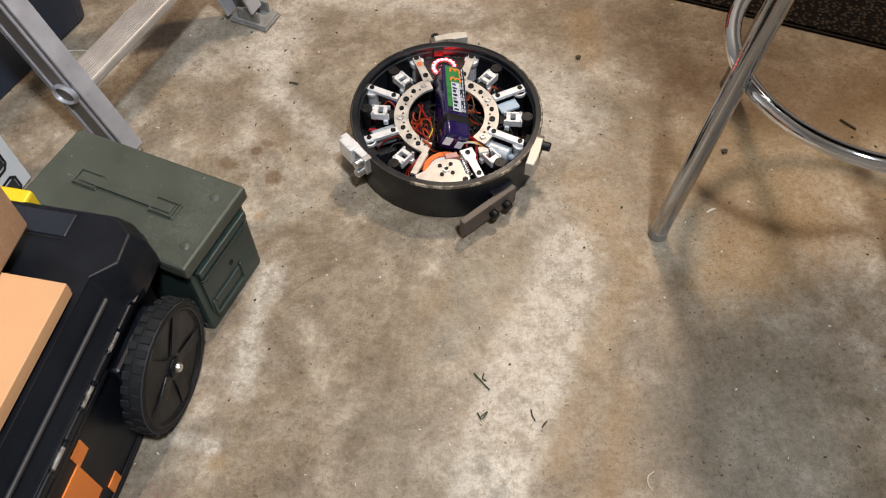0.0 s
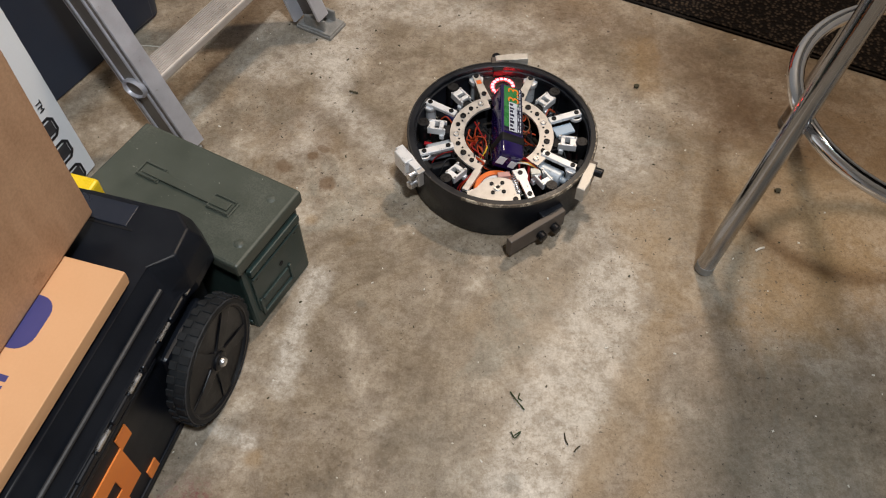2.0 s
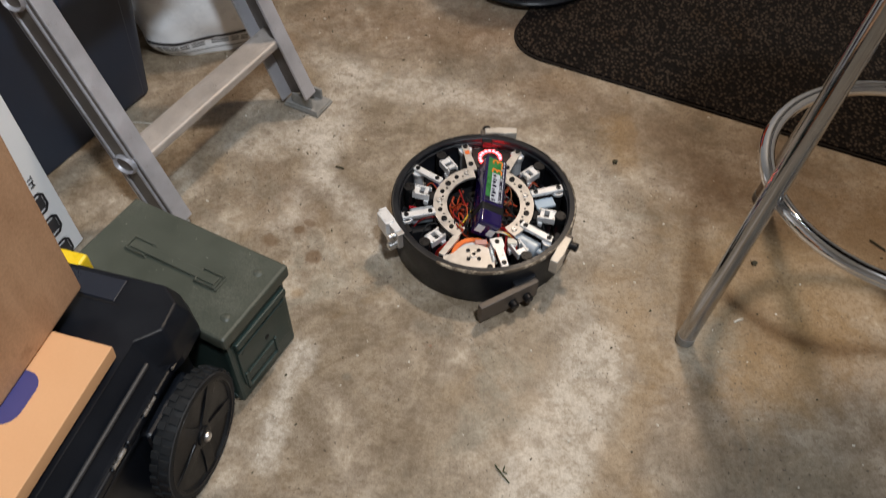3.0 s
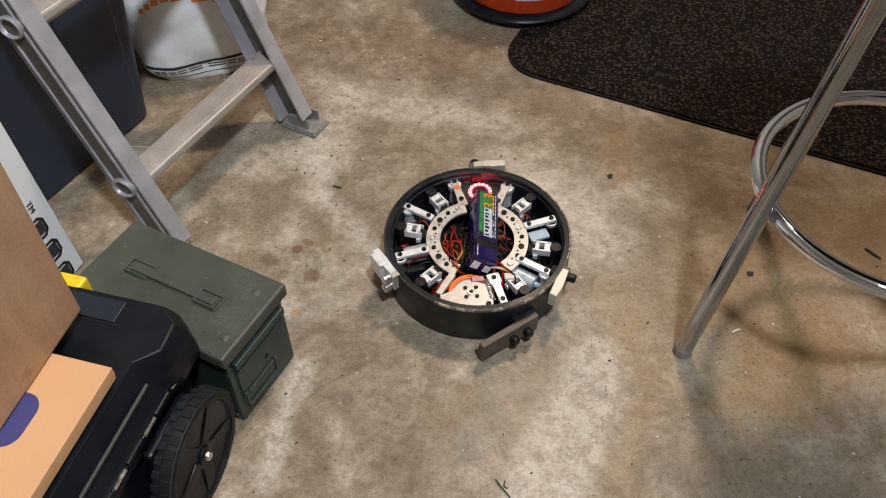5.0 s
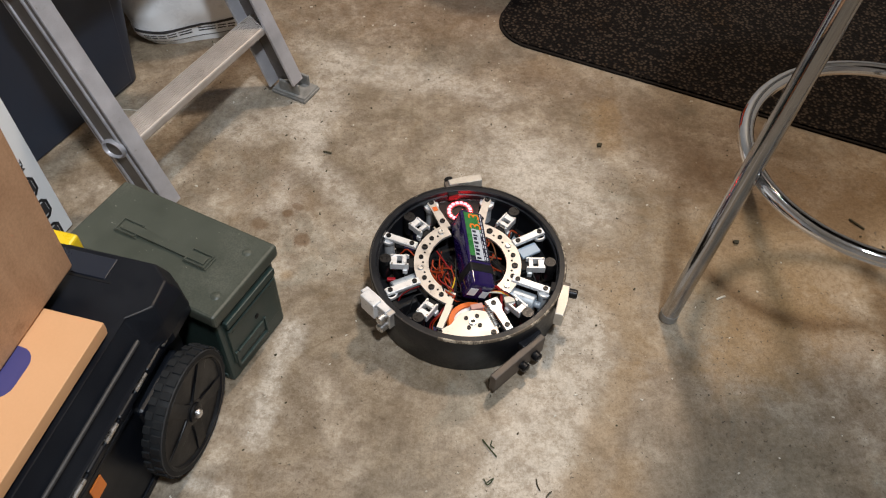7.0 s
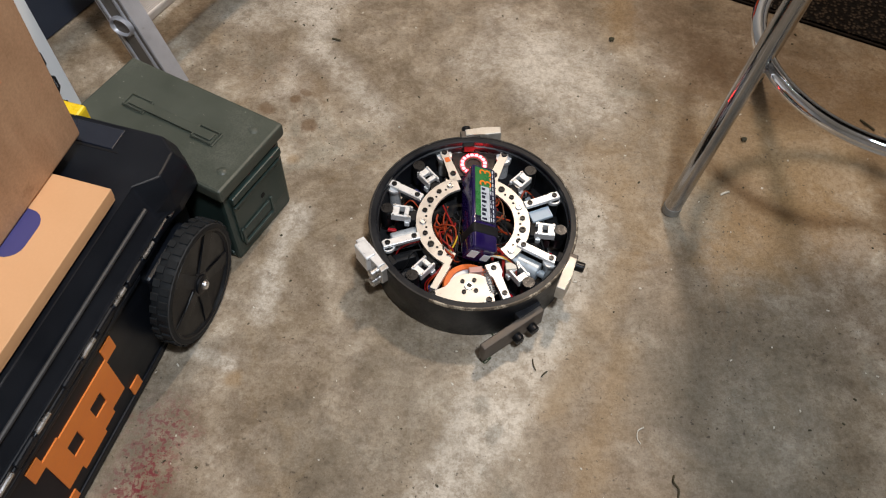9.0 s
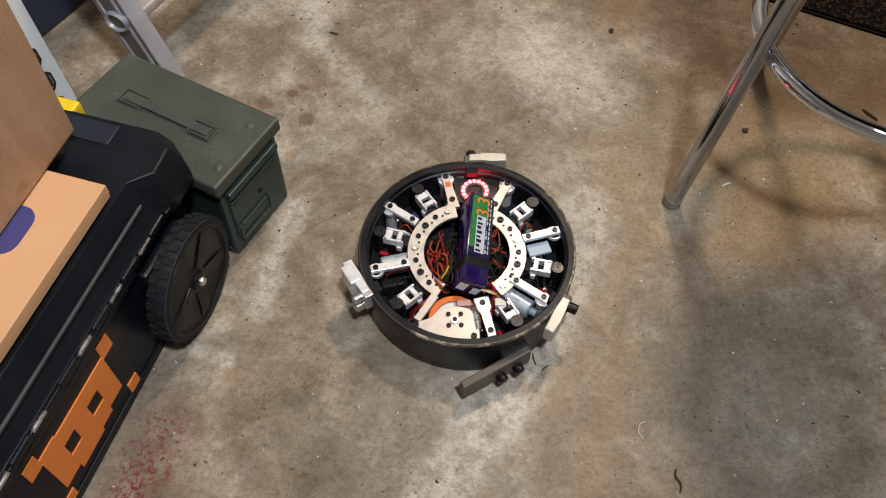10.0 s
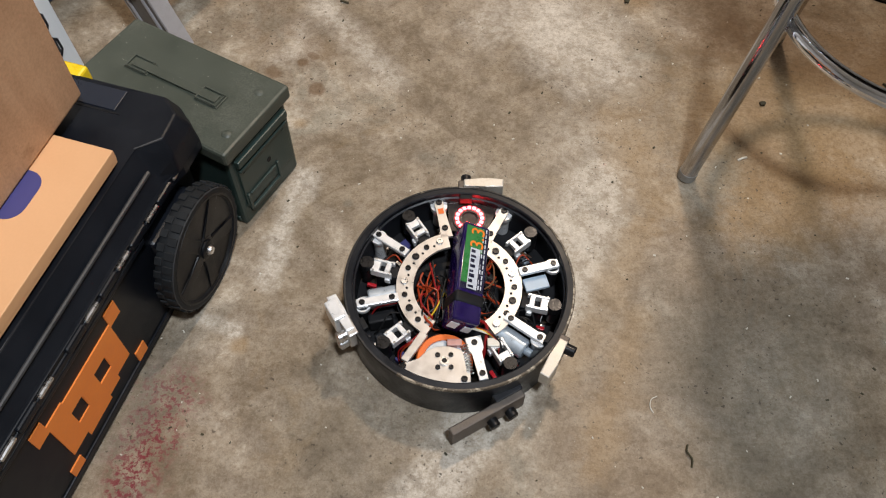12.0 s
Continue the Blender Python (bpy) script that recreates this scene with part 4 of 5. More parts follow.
def sack():
    m = Matrix.Translation((-0.557, 0.752, 0)) @ turn(16)
    b = thing("product_sack", m, "white plastic sack with printed panels slumped on the concrete", "sack")
    bm = skin_patch(0, 1, 0, 1, 96, 40, 0)
    bmesh.ops.remove_doubles(bm, verts=bm.verts[:], dist=1e-5)
    rims = [e for e in bm.edges if len(e.link_faces) == 1]
    bmesh.ops.contextual_create(bm, geom=[e for e in rims if e.verts[0].co.z < 0.1])
    bmesh.ops.contextual_create(bm, geom=[e for e in rims if e.verts[0].co.z > 0.1])
    part("bag", bm, SACK_WHITE, b, smooth=True)
    part("printed_panel", skin_patch(0.60, 0.83, 0.10, 0.118, 24, 1, 0.0012, 0.012), PRINT_DARK, b, "dark printed panel")
    for v in (0.083, 0.066):
        for u in np.arange(0.63, 0.82, 0.024):
            part("print_bar", skin_patch(u, u + 0.02, v, v + 0.007, 3, 1, 0.0012), PRINT_DARK, b)
    part("print_line", skin_patch(0.60, 0.83, 0.036, 0.040, 24, 1, 0.0012), PRINT_DARK, b)
    for u in np.arange(0.885, 0.965, 0.018):
        part("print_bar", skin_patch(u, u + 0.013, 0.15, 0.195, 3, 2, 0.0012), PRINT_DARK, b)
    for i, u in enumerate(np.arange(0.66, 0.86, 0.018)):
        v = 0.47 + 0.05 * math.sin(i * 0.5)
        part("print_bar", skin_patch(u, u + 0.014, v, v + 0.03, 3, 2, 0.0012), PRINT_ORANGE, b)
    for u in np.arange(0.72, 0.80, 0.02):
        part("print_bar", skin_patch(u, u + 0.016, 0.76, 0.82, 3, 2, 0.0012), PRINT_DARK, b)
    return b


sack()


def dark_bag():
    bm = bmesh.new()
    bmesh.ops.create_icosphere(bm, subdivisions=4, radius=1)
    for v in bm.verts:
        p = v.co.copy()
        k = 1 + 0.13 * noise.noise(p * 2.2) + 0.06 * noise.noise(p * 6)
        v.co = Vector((p.x * 0.075 * k, p.y * 0.1 * k, max(0, 0.2 + p.z * 0.2 * k)))
    b = thing("rubbish_bag", Matrix.Translation((-0.735, 0.83, 0)), "black plastic bag slumped between tote and sack", "plastic bag")
    part("bag", bm, BLACK_PLASTIC, b, smooth=True)


dark_bag()


def floor_mat():
    m = Matrix.Translation((0.098, 0.711, 0)) @ turn(-25.5)
    b = thing("floor_mat", m, "dark brown-black looped carpet mat with rounded corners", "mat")

    def outline(g, r):
        pts = []
        for cx, cy, a0 in ((1.25 - r, 0.85 - r, 0), (r, 0.85 - r, 90), (r, r, 180), (1.25 - r, r, 270)):
            pts += [(cx + (r - g) * math.cos(radians(a0 + k * 9)), cy + (r - g) * math.sin(radians(a0 + k * 9))) for k in range(11)]
        return pts

    part("rubber_edge", slab(outline(0.0, 0.10), 0.0, 0.0045, bevel=0.002), MAT_EDGE, b, "dark rubber border")
    part("carpet_top", slab(outline(0.006, 0.10), 0.004, 0.0085, bevel=0.003), CARPET, b, "worn looped carpet pile")


floor_mat()


def vacuum():
    b = thing("shop_vacuum", Matrix.Translation((0.178, 1.022, 0.0086)) @ turn(10), "orange drum vacuum with a black base ring", "vacuum cleaner")
    part("base", lathe([(0, 0.0), (0.155, 0.0), (0.171, 0.006), (0.176, 0.016), (0.172, 0.021), (0.158, 0.025), (0, 0.025)], 64), BLACK_PLASTIC, b, "glossy black base", True)
    drum = part("drum", lathe([(0, 0.024), (0.150, 0.024), (0.154, 0.030), (0.156, 0.36), (0, 0.36)], 64), ORANGE_DRUM, b, "orange plastic drum", True)
    part("sticker", lathe([(0.1535, 0.062), (0.1546, 0.062), (0.1551, 0.16), (0.154, 0.16)], 16, 250, 290), LABEL_SILVER, drum, "blue-grey sticker")
    part("sticker", lathe([(0.1544, 0.068), (0.1552, 0.068), (0.1556, 0.153), (0.1549, 0.153)], 16, 253, 287), BLUE_PRINT, drum)
    part("lid", lathe([(0, 0.36), (0.158, 0.36), (0.16, 0.39), (0.13, 0.44), (0.1, 0.46), (0, 0.46)], 48), BLACK_PLASTIC, b, smooth=True)


vacuum()


# ---------- bar stool ----------
def stool():
    b = thing("bar_stool", Matrix.Translation((0.642, -0.003, 0)), "chrome tube bar stool with a round foot ring", "stool")
    ring_r, tube_r, ring_z = 0.204, 0.0115, 0.315
    loop = [(ring_r * math.cos(2 * math.pi * k / 72), ring_r * math.sin(2 * math.pi * k / 72), ring_z) for k in range(72)]
    part("foot_ring", tube(loop, tube_r, 16, closed=True), CHROME, b, "chrome foot ring", True)
    for angle in (-167, -70, 13, 104):
        a = turn(angle)
        foot, top = a @ Vector((0.271, 0, 0.006)), a @ Vector((0.162, -0.007, 0.74))
        bm = bmesh.new()
        rod(bm, foot, top, 0.0145, 20)
        leg = part("leg", bm, DARK_CHROME, b, "darker grey chrome leg", smooth=True)
        bm = bmesh.new()
        rod(bm, foot + Vector((0, 0, -0.006)), foot + (top - foot).normalized() * 0.012, 0.0152, 16, bevel=0.002)
        part("foot_cap", bm, SHOE_GREY, leg, "scuffed grey end cap", True)
        j = foot + (top - foot) * ((ring_z - 0.006) / (0.74 - 0.006))
        bm = bmesh.new()
        bmesh.ops.create_icosphere(bm, subdivisions=2, radius=0.0085)
        part("weld", bm, CHROME, leg, smooth=True, at=Matrix.Translation(a @ Vector((0.2125, -0.010, ring_z))))
    part("seat", lathe([(0, 0.735), (0.2, 0.735), (0.211, 0.745), (0.214, 0.77), (0.2, 0.79), (0, 0.8)], 48), BLACK_PLASTIC, b, "black round seat", True)


stool()


# ---------- ring robot ----------
def arc_plate(r0, r1, a0, a1, z0, z1, steps=40):
    return lathe([(r0, z0), (r1, z0), (r1, z1), (r0, z1)], steps, a0, a1)


def bolt_head(x, y, z, r, h, sides=14):
    return lathe([(0, z + h * 0.5), (r * 0.45, z + h * 0.5), (r * 0.5, z + h), (r * 0.9, z + h), (r, z + h * 0.8), (r, z), (0, z)], sides, m=Matrix.Translation((x, y, 0)))


def robot():
    rb = thing("ring_robot", pose(0.054, 0.15, 0.010), "round black combat robot with a drum ring and open aluminium works", "robot")
    rng = random.Random(7)
    R = 0.160
    # the drum ring with its worn rim
    ring = part("drum_ring", lathe([(0.1478, -0.006), (R - 0.002, -0.006), (R, -0.003), (R, 0.074), (R - 0.0015, 0.0755), (R - 0.002, 0.0778), (0.1495, 0.0785), (0.1478, 0.077)], 128), DRUM_BLACK, rb, "matt black drum ring", True)
    edge = [(R - 0.0028, 0.0745), (R + 0.0005, 0.0745), (R + 0.0007, 0.0768), (R - 0.0006, 0.0790), (R - 0.0028, 0.0790)]
    part("worn_rim", lathe(edge, 60, -122, 38), RIM_PALE, ring, "rim edge worn down to pale wood", True)
    part("worn_rim", lathe(edge, 80, 38, 238), RIM_WORN, ring, "scuffed brown rim edge", True)
    part("inner_lip", lathe([(0.1455, 0.060), (0.1492, 0.060), (0.1492, 0.070), (0.1455, 0.068)], 96), DRUM_BLACK, ring, smooth=True)
    part("base_plate", lathe([(0, 0.0), (0.1475, 0.0), (0.1475, 0.014), (0, 0.014)], 72), MATT_BLACK, rb, "black base plate")
    for i in range(3):
        part("ball_foot", lathe([(0, -0.010), (0.005, -0.009), (0.008, 0.0), (0, 0.0)], 16, m=turn(i * 120 + 30) @ Matrix.Translation((0.1, 0, 0))), ZINC, rb)

    # three teeth bolted round the ring
    for i, a in enumerate((0, -120, 120)):
        tooth = part("tooth", slab([(0.010, 0.158), (0.040, 0.158), (0.044, 0.156), (0.068, 0.1565), (0.069, 0.170), (0.046, 0.1725), (0.040, 0.170), (0.010, 0.170)], 0.054, 0.0835, bevel=0.0015), TOOTH_PALE if i < 2 else BRIGHT_ALU, ring, "pale scuffed tooth block", at=turn(a))
        if i == 2:
            part("tooth_clamp", boxed(0.030, 0.062, 0.160, 0.1775, 0.050, 0.0865, 0.002), BRIGHT_ALU, tooth, "chunky bright clamp block")
        part("tooth_bracket", boxed(0.002, 0.034, 0.156, 0.170, 0.045, 0.0805, 0.0015), STEEL_BAR if i < 2 else ALUMINIUM, tooth)
        for x, z in ((0.014, 0.070),) if i < 2 else ((0.012, 0.072), (0.012, 0.050)):
            bm = bmesh.new()
            rod(bm, (x, 0.168, z), (x, 0.184, z), 0.0078, 14, bevel=0.0015)
            part("tooth_bolt", bm, BOLT_BLACK if i < 2 else ZINC, tooth, "black socket bolt" if i < 2 else "bright bolt", True)
        part("inner_nut", boxed(0.004, 0.022, 0.140, 0.149, 0.062, 0.076, 0.001), MATT_BLACK, tooth)
    # the long steel bar low on the ring
    at = Matrix.Translation((0.034, -0.176, 0.026)) @ turn(29.0) @ Matrix.Rotation(radians(0), 4, "X")
    bar = part("striker_bar", boxed(-0.056, 0.056, -0.006, 0.006, -0.019, 0.02, 0.0018), STEEL_BAR, ring, "brown worn steel striker bar", at=at)
    for x in (0.004, 0.032):
        bm = bmesh.new()
        rod(bm, (x, -0.005, -0.003), (x, -0.018, -0.003), 0.0078, 16, bevel=0.0016)
        rod(bm, (x, -0.0178, -0.003), (x, -0.0185, -0.003), 0.004, 6)
        part("striker_bolt", bm, BOLT_BLACK, bar, "black socket bolt", True)
    part("bar_mount", boxed(0.016, 0.058, 0.004, 0.022, -0.016, 0.022, 0.002), DRUM_BLACK, bar)

    # hub plates
    left = arc_plate(0.064, 0.088, 100, 238, 0.062, 0.0665, 44)
    merge(left, slab([(0.082, -0.0085), (0.118, -0.0065), (0.150, -0.0065), (0.150, 0.0065), (0.118, 0.0065), (0.082, 0.0085)], 0.062, 0.0665, m=turn(101)))
    left_hub = part("hub_plate", left, ALUMINIUM, rb, "left half of the machined aluminium hub plate")
    right = arc_plate(0.064, 0.088, -58, 64, 0.062, 0.0665, 40)
    merge(right, slab([(0.082, -0.0085), (0.118, -0.0065), (0.148, -0.0065), (0.148, 0.0065), (0.118, 0.0065), (0.082, 0.0085)], 0.062, 0.0665, m=turn(61)))
    right_hub = part("hub_plate", right, ALUMINIUM, rb, "right half of the machined aluminium hub plate")
    for hub, angles in ((left_hub, range(110, 238, 16)), (right_hub, range(-50, 62, 16))):
        for k, a in enumerate(angles):
            x, y = 0.077 * math.cos(radians(a)), 0.077 * math.sin(radians(a))
            big = k % 2 == 0
            part("hub_bolt", bolt_head(x, y, 0.0664, 0.0052 if big else 0.004, 0.0028), BOLT_BLACK if (k % 4) else ZINC, hub, smooth=True)
            x, y = 0.073 * math.cos(radians(a + 8)), 0.073 * math.sin(radians(a + 8))
            part("hub_hole", lathe([(0, 0.0663), (0.0019, 0.0663), (0.0019, 0.0669), (0, 0.0669)], 8, m=Matrix.Translation((x, y, 0))), MATT_BLACK, hub)
    part("gear_tunnel", lathe([(0.088, 0.014), (0.09, 0.014), (0.09, 0.05), (0.088, 0.05)], 60), MATT_BLACK, rb)

    # radial arms, each with its post, screw and motor below
    for a, inner, outer, motor, post in ((144, 0.09, 0.149, 0, 1), (191, 0.086, 0.145, 1, 1), (14, 0.087, 0.146, 1, 1), (-37, 0.078, 0.142, 1, 1)):
        arm = part("arm", boxed(inner, outer, -0.0062, 0.0062, 0.0625, 0.0695, 0.0012), BRIGHT_ALU, rb, "bright aluminium radial arm", at=turn(a))
        part("arm_washer", lathe([(0, 0.056), (0.0115, 0.056), (0.012, 0.0575), (0.0115, 0.0622), (0, 0.0622)], 24, m=Matrix.Translation((outer - 0.008, 0, 0))), BRIGHT_ALU, arm, "polished guide disc", True)
        part("arm_post", lathe([(0, 0.014), (0.0092, 0.014), (0.0092, 0.0625), (0, 0.0625)], 20, m=Matrix.Translation((outer - 0.008, 0, 0))), BRIGHT_ALU if a in (144, -37) else BOLT_BLACK, arm, smooth=True)
        for r in (inner + 0.009, outer - 0.008):
            part("arm_screw", bolt_head(r, 0, 0.0694, 0.0042, 0.0022), BOLT_BLACK, arm, smooth=True)
        if motor:
            if a == 14:
                part("arm_plate", boxed(inner + 0.004, outer - 0.020, -0.027, -0.0065, 0.050, 0.056, 0.0015), PALE_BLUE, arm, "pale blue plate")
            else:
                can = bmesh.new()
                rod(can, (inner - 0.006, -0.016, 0.042), (outer - 0.018, -0.016, 0.042), 0.0145, 28, bevel=0.002)
                rod(can, (outer - 0.0185, -0.016, 0.042), (outer - 0.008, -0.016, 0.042), 0.006, 16, bevel=0.001)
                part("motor_can", can, MOTOR_GREY, arm, "satin silver motor can", True)
            part("motor_cap", boxed(inner + 0.012, outer - 0.012, 0.007, 0.022, 0.018, 0.044, 0.003), MATT_BLACK, arm)
    for a in (101, 61):
        post = part("plate_post", lathe([(0, 0.014), (0.0095, 0.014), (0.0095, 0.050), (0.0125, 0.051), (0.0130, 0.053), (0.0125, 0.0602), (0.008, 0.0605), (0.008, 0.062), (0, 0.062)], 20, m=turn(a) @ Matrix.Translation((0.142, 0, 0))), BRIGHT_ALU, rb, "white aluminium roller post", True)
        part("post_screw", bolt_head(*(0.142 * math.cos(radians(a)), 0.142 * math.sin(radians(a))), 0.0664, 0.0046, 0.0026), BOLT_BLACK, post, smooth=True)
        part("plate_bolt", bolt_head(*(0.097 * math.cos(radians(a)), 0.097 * math.sin(radians(a))), 0.0664, 0.0045, 0.0026), BOLT_BLACK, post, smooth=True)
    part("orange_mark", boxed(0.122, 0.131, -0.004, 0.004, 0.0664, 0.0672, 0, turn(101)), ORANGE_TYRE, left_hub)

    # roller brackets between the arms
    for a, red in ((122, 0), (164, 1), (220, 0), (39, 0), (-14, 1), (-61, 1)):
        br = part("roller_bracket", boxed(0.096, 0.127, -0.0108, -0.0072, 0.055, 0.069, 0.001), BRIGHT_ALU, rb, "white aluminium roller bracket", at=turn(a))
        part("bracket_cheek", boxed(0.096, 0.127, 0.0072, 0.0108, 0.055, 0.069, 0.001), BRIGHT_ALU, br)
        part("bracket_bridge", boxed(0.1, 0.1075, -0.0075, 0.0075, 0.0625, 0.0685, 0.001), BRIGHT_ALU, br)
        part("bracket_bridge", boxed(0.1155, 0.1265, -0.0075, 0.0075, 0.0595, 0.0675, 0.001), BRIGHT_ALU, br)
        part("bracket_foot", boxed(0.098, 0.106, -0.0135, 0.0135, 0.046, 0.056, 0.0012), BRIGHT_ALU, br)
        part("bracket_block", boxed(0.0885, 0.101, -0.0095, 0.0095, 0.030, 0.061, 0.0015), MATT_BLACK, br, "black block")
        part("bracket_stem", boxed(0.104, 0.122, -0.0068, 0.0068, 0.014, 0.056, 0.0015), BOLT_BLACK, br)
        for x, y in ((0.1, -0.009), (0.1, 0.009), (0.1235, -0.009), (0.1235, 0.009)):
            part("bracket_screw", bolt_head(x, y, 0.0688, 0.0018, 0.0012, 8), ZINC, br)
        part("roller", lathe([(0, 0.030), (0.0092, 0.030), (0.0102, 0.033), (0.0102, 0.068), (0.0092, 0.071), (0, 0.071)], 20, m=Matrix.Translation((0.135, 0, 0))), BOLT_BLACK, br, "black rubber roller", True)
        if red:
            part("red_terminal", boxed(0.118, 0.132, 0.013, 0.018, 0.030, 0.036, 0.001), RED_PART, br, "red terminal block")
            part("red_terminal", boxed(0.116, 0.128, -0.019, -0.0135, 0.018, 0.024, 0.001), RED_PART, br, "red terminal block")
    for a, c in ((130, BLUE_PRINT), (172, CIRCUIT), (212, MATT_BLACK), (48, CIRCUIT), (-6, MATT_BLACK), (-52, CIRCUIT), (228, BLUE_PRINT)):
        part("terminal", boxed(0.112, 0.128, -0.006, 0.006, 0.014, 0.026, 0.001, turn(a)), c, rb)
    for i in range(26):
        a, r = rng.uniform(0, 360), rng.uniform(0.1, 0.138)
        part("small_component", boxed(r, r + rng.uniform(0.004, 0.012), -rng.uniform(0.002, 0.006), 0.003, 0.014, 0.014 + rng.uniform(0.004, 0.016), 0.0006, turn(a), 1), rng.choice((CIRCUIT, ZINC, BOLT_BLACK, CIRCUIT, MOTOR_GREY)), rb)

    # drive plate with its orange wheel and spring
    hx, hy = -0.022, -0.113
    pts = [(-0.083, -0.117), (-0.060, -0.1115), (-0.056, -0.108)]
    pts += [(hx + 0.0345 * math.cos(radians(a)), hy + 0.0345 * math.sin(radians(a)) * 0.75 - 0.004) for a in range(165, 25, -14)]
    pts += [(0.012, -0.106), (0.0125, -0.142), (0.004, -0.1455), (-0.02, -0.1468), (-0.042, -0.1415), (-0.064, -0.1325)]
    drive = part("drive_plate", slab(pts, 0.0625, 0.067, bevel=0.0008), ALUMINIUM, rb, "machined drive plate with a bearing")
    part("bearing_boss", lathe([(0.0035, 0.067), (0.0065, 0.067), (0.0065, 0.0695), (0.0035, 0.0695)], 20, m=Matrix.Translation((hx, hy, 0))), ZINC, drive, smooth=True)
    part("boss_core", lathe([(0, 0.067), (0.0034, 0.067), (0.0034, 0.0682), (0, 0.0682)], 14, m=Matrix.Translation((hx, hy, 0))), BOLT_BLACK, drive)
    for k in range(4):
        x, y = hx + 0.0125 * math.cos(radians(45 + 90 * k)), hy + 0.0125 * math.sin(radians(45 + 90 * k))
        part("drive_bolt", bolt_head(x, y, 0.067, 0.0034, 0.0022), BOLT_BLACK, drive, smooth=True)
    for x, y in ((-0.077, -0.1195), (0.004, -0.139)):
        part("drive_bolt", bolt_head(x, y, 0.067, 0.0045, 0.0028), BOLT_BLACK, drive, smooth=True)
    part("drive_wheel", lathe([(0.028, 0.030), (0.036, 0.030), (0.0385, 0.034), (0.0385, 0.056), (0.036, 0.060), (0.028, 0.060)], 48, m=Matrix.Translation((hx, hy + 0.006, 0))), ORANGE_TYRE, rb, "orange rubber drive wheel", True)
    part("wheel_core", lathe([(0, 0.032), (0.029, 0.032), (0.029, 0.057), (0, 0.057)], 32, m=Matrix.Translation((hx, hy + 0.006, 0))), MOTOR_GREY, rb)
    part("drive_arm", slab([(0.0875, -0.006), (0.135, -0.0055), (0.135, 0.0055), (0.0875, 0.006)], 0.0625, 0.068, m=turn(-124), bevel=0.0008), ALUMINIUM, rb, "aluminium arm with faint print")
    part("tension_arm", slab([(0.080, -0.011), (0.098, -0.011), (0.104, -0.006), (0.143, -0.0062), (0.143, 0.0062), (0.104, 0.006), (0.098, 0.011), (0.080, 0.011)], 0.0625, 0.0685, m=turn(-78), bevel=0.0008), BRIGHT_ALU, rb, "bright tension arm")
    for r in (0.089, 0.134):
        part("arm_screw", bolt_head(r * math.cos(radians(-78)), r * math.sin(radians(-78)), 0.0684, 0.0042, 0.002), BOLT_BLACK, rb, smooth=True)
    coil = [(0.006 + 0.0042 * math.cos(k * 0.7) + 0.006 * k / 90, -0.090 - 0.040 * k / 90, 0.066 + 0.0042 * math.sin(k * 0.7)) for k in range(91)]
    part("spring", tube(coil, 0.0011, 6, 1), ZINC, rb, "bright coil spring", True)
    part("pink_block", boxed(-0.018, 0.002, -0.090, -0.080, 0.050, 0.066, 0.001), surface("pinkish_board", (0.5, 0.25, 0.22), (0.62, 0.33, 0.28), 0.4, scale=60), rb, "pale red connector board")

    # rear cover and light ring
    part("rear_cover", arc_plate(0.098, 0.1475, 66, 96, 0.052, 0.055, 20), SMOKED, rb, "dark glossy rear cover")
    part("cover_edge", arc_plate(0.1462, 0.1478, 66, 96, 0.0535, 0.0565, 20), ZINC, rb)
    board = part("light_board", lathe([(0.012, 0.0555), (0.0245, 0.0555), (0.0245, 0.058), (0.012, 0.058)], 40, m=Matrix.Translation((0.018, 0.117, 0))), CIRCUIT, rb, "ring-shaped light board")
    for k in range(16):
        a = radians(k * 22.5)
        part("red_light", boxed(-0.0029, 0.0029, -0.0029, 0.0029, 0.058, 0.0597, 0.001, Matrix.Translation((0.018 + 0.0185 * math.cos(a), 0.117 + 0.0185 * math.sin(a), 0)) @ turn(k * 22.5), 1), LED_RED, board, "lit red diode")

    # battery, laid along the middle
    at = Matrix.Translation((0.010, 0.010, 0.073)) @ turn(-7.5) @ Matrix.Rotation(radians(24), 4, "Y") @ Matrix.Translation((0, 0, -0.021))
    w, l, h = 0.0205, 0.077, 0.042
    bat = part("battery", boxed(-w, w, -l, l, 0, h, 0.0045, segments=3), PURPLE, rb, "purple shrink-wrapped battery pack", True, at)
    part("label_panel", boxed(-w + 0.004, w - 0.003, -0.030, l - 0.006, h - 0.0002, h + 0.0004), LABEL_DARK, bat, "printed label")
    part("label_green", boxed(-w + 0.004, w - 0.010, 0.031, l - 0.006, h + 0.0002, h + 0.0008), LABEL_GREEN, bat, "green label band")
    part("label_stripe", boxed(-w + 0.004, -w + 0.013, -0.02, 0.031, h + 0.0002, h + 0.0008), LABEL_GREEN, bat)
    part("label_silver", boxed(-w + 0.013, w - 0.013, -0.028, 0.036, h + 0.0006, h + 0.0011), LABEL_SILVER, bat, "silver lettered band")
    for k in range(8):
        y = -0.026 + k * 0.0078
        part("label_bar", boxed(-w + 0.0145, -w + 0.0225 - 0.002 * (k % 2), y, y + 0.0036 + 0.001 * (k % 3), h + 0.001, h + 0.0014), LABEL_DARK, bat)
    for k in range(12):
        y = -0.026 + k * 0.0083
        part("label_bar", boxed(w - 0.0115, w - 0.0095 - 0.001 * (k % 3), y, y + 0.0062, h + 0.0003, h + 0.0009), LABEL_SILVER, bat)
        part("label_bar", boxed(w - 0.0075, w - 0.0058, y, y + 0.0058, h + 0.0003, h + 0.0009), LABEL_SILVER, bat)
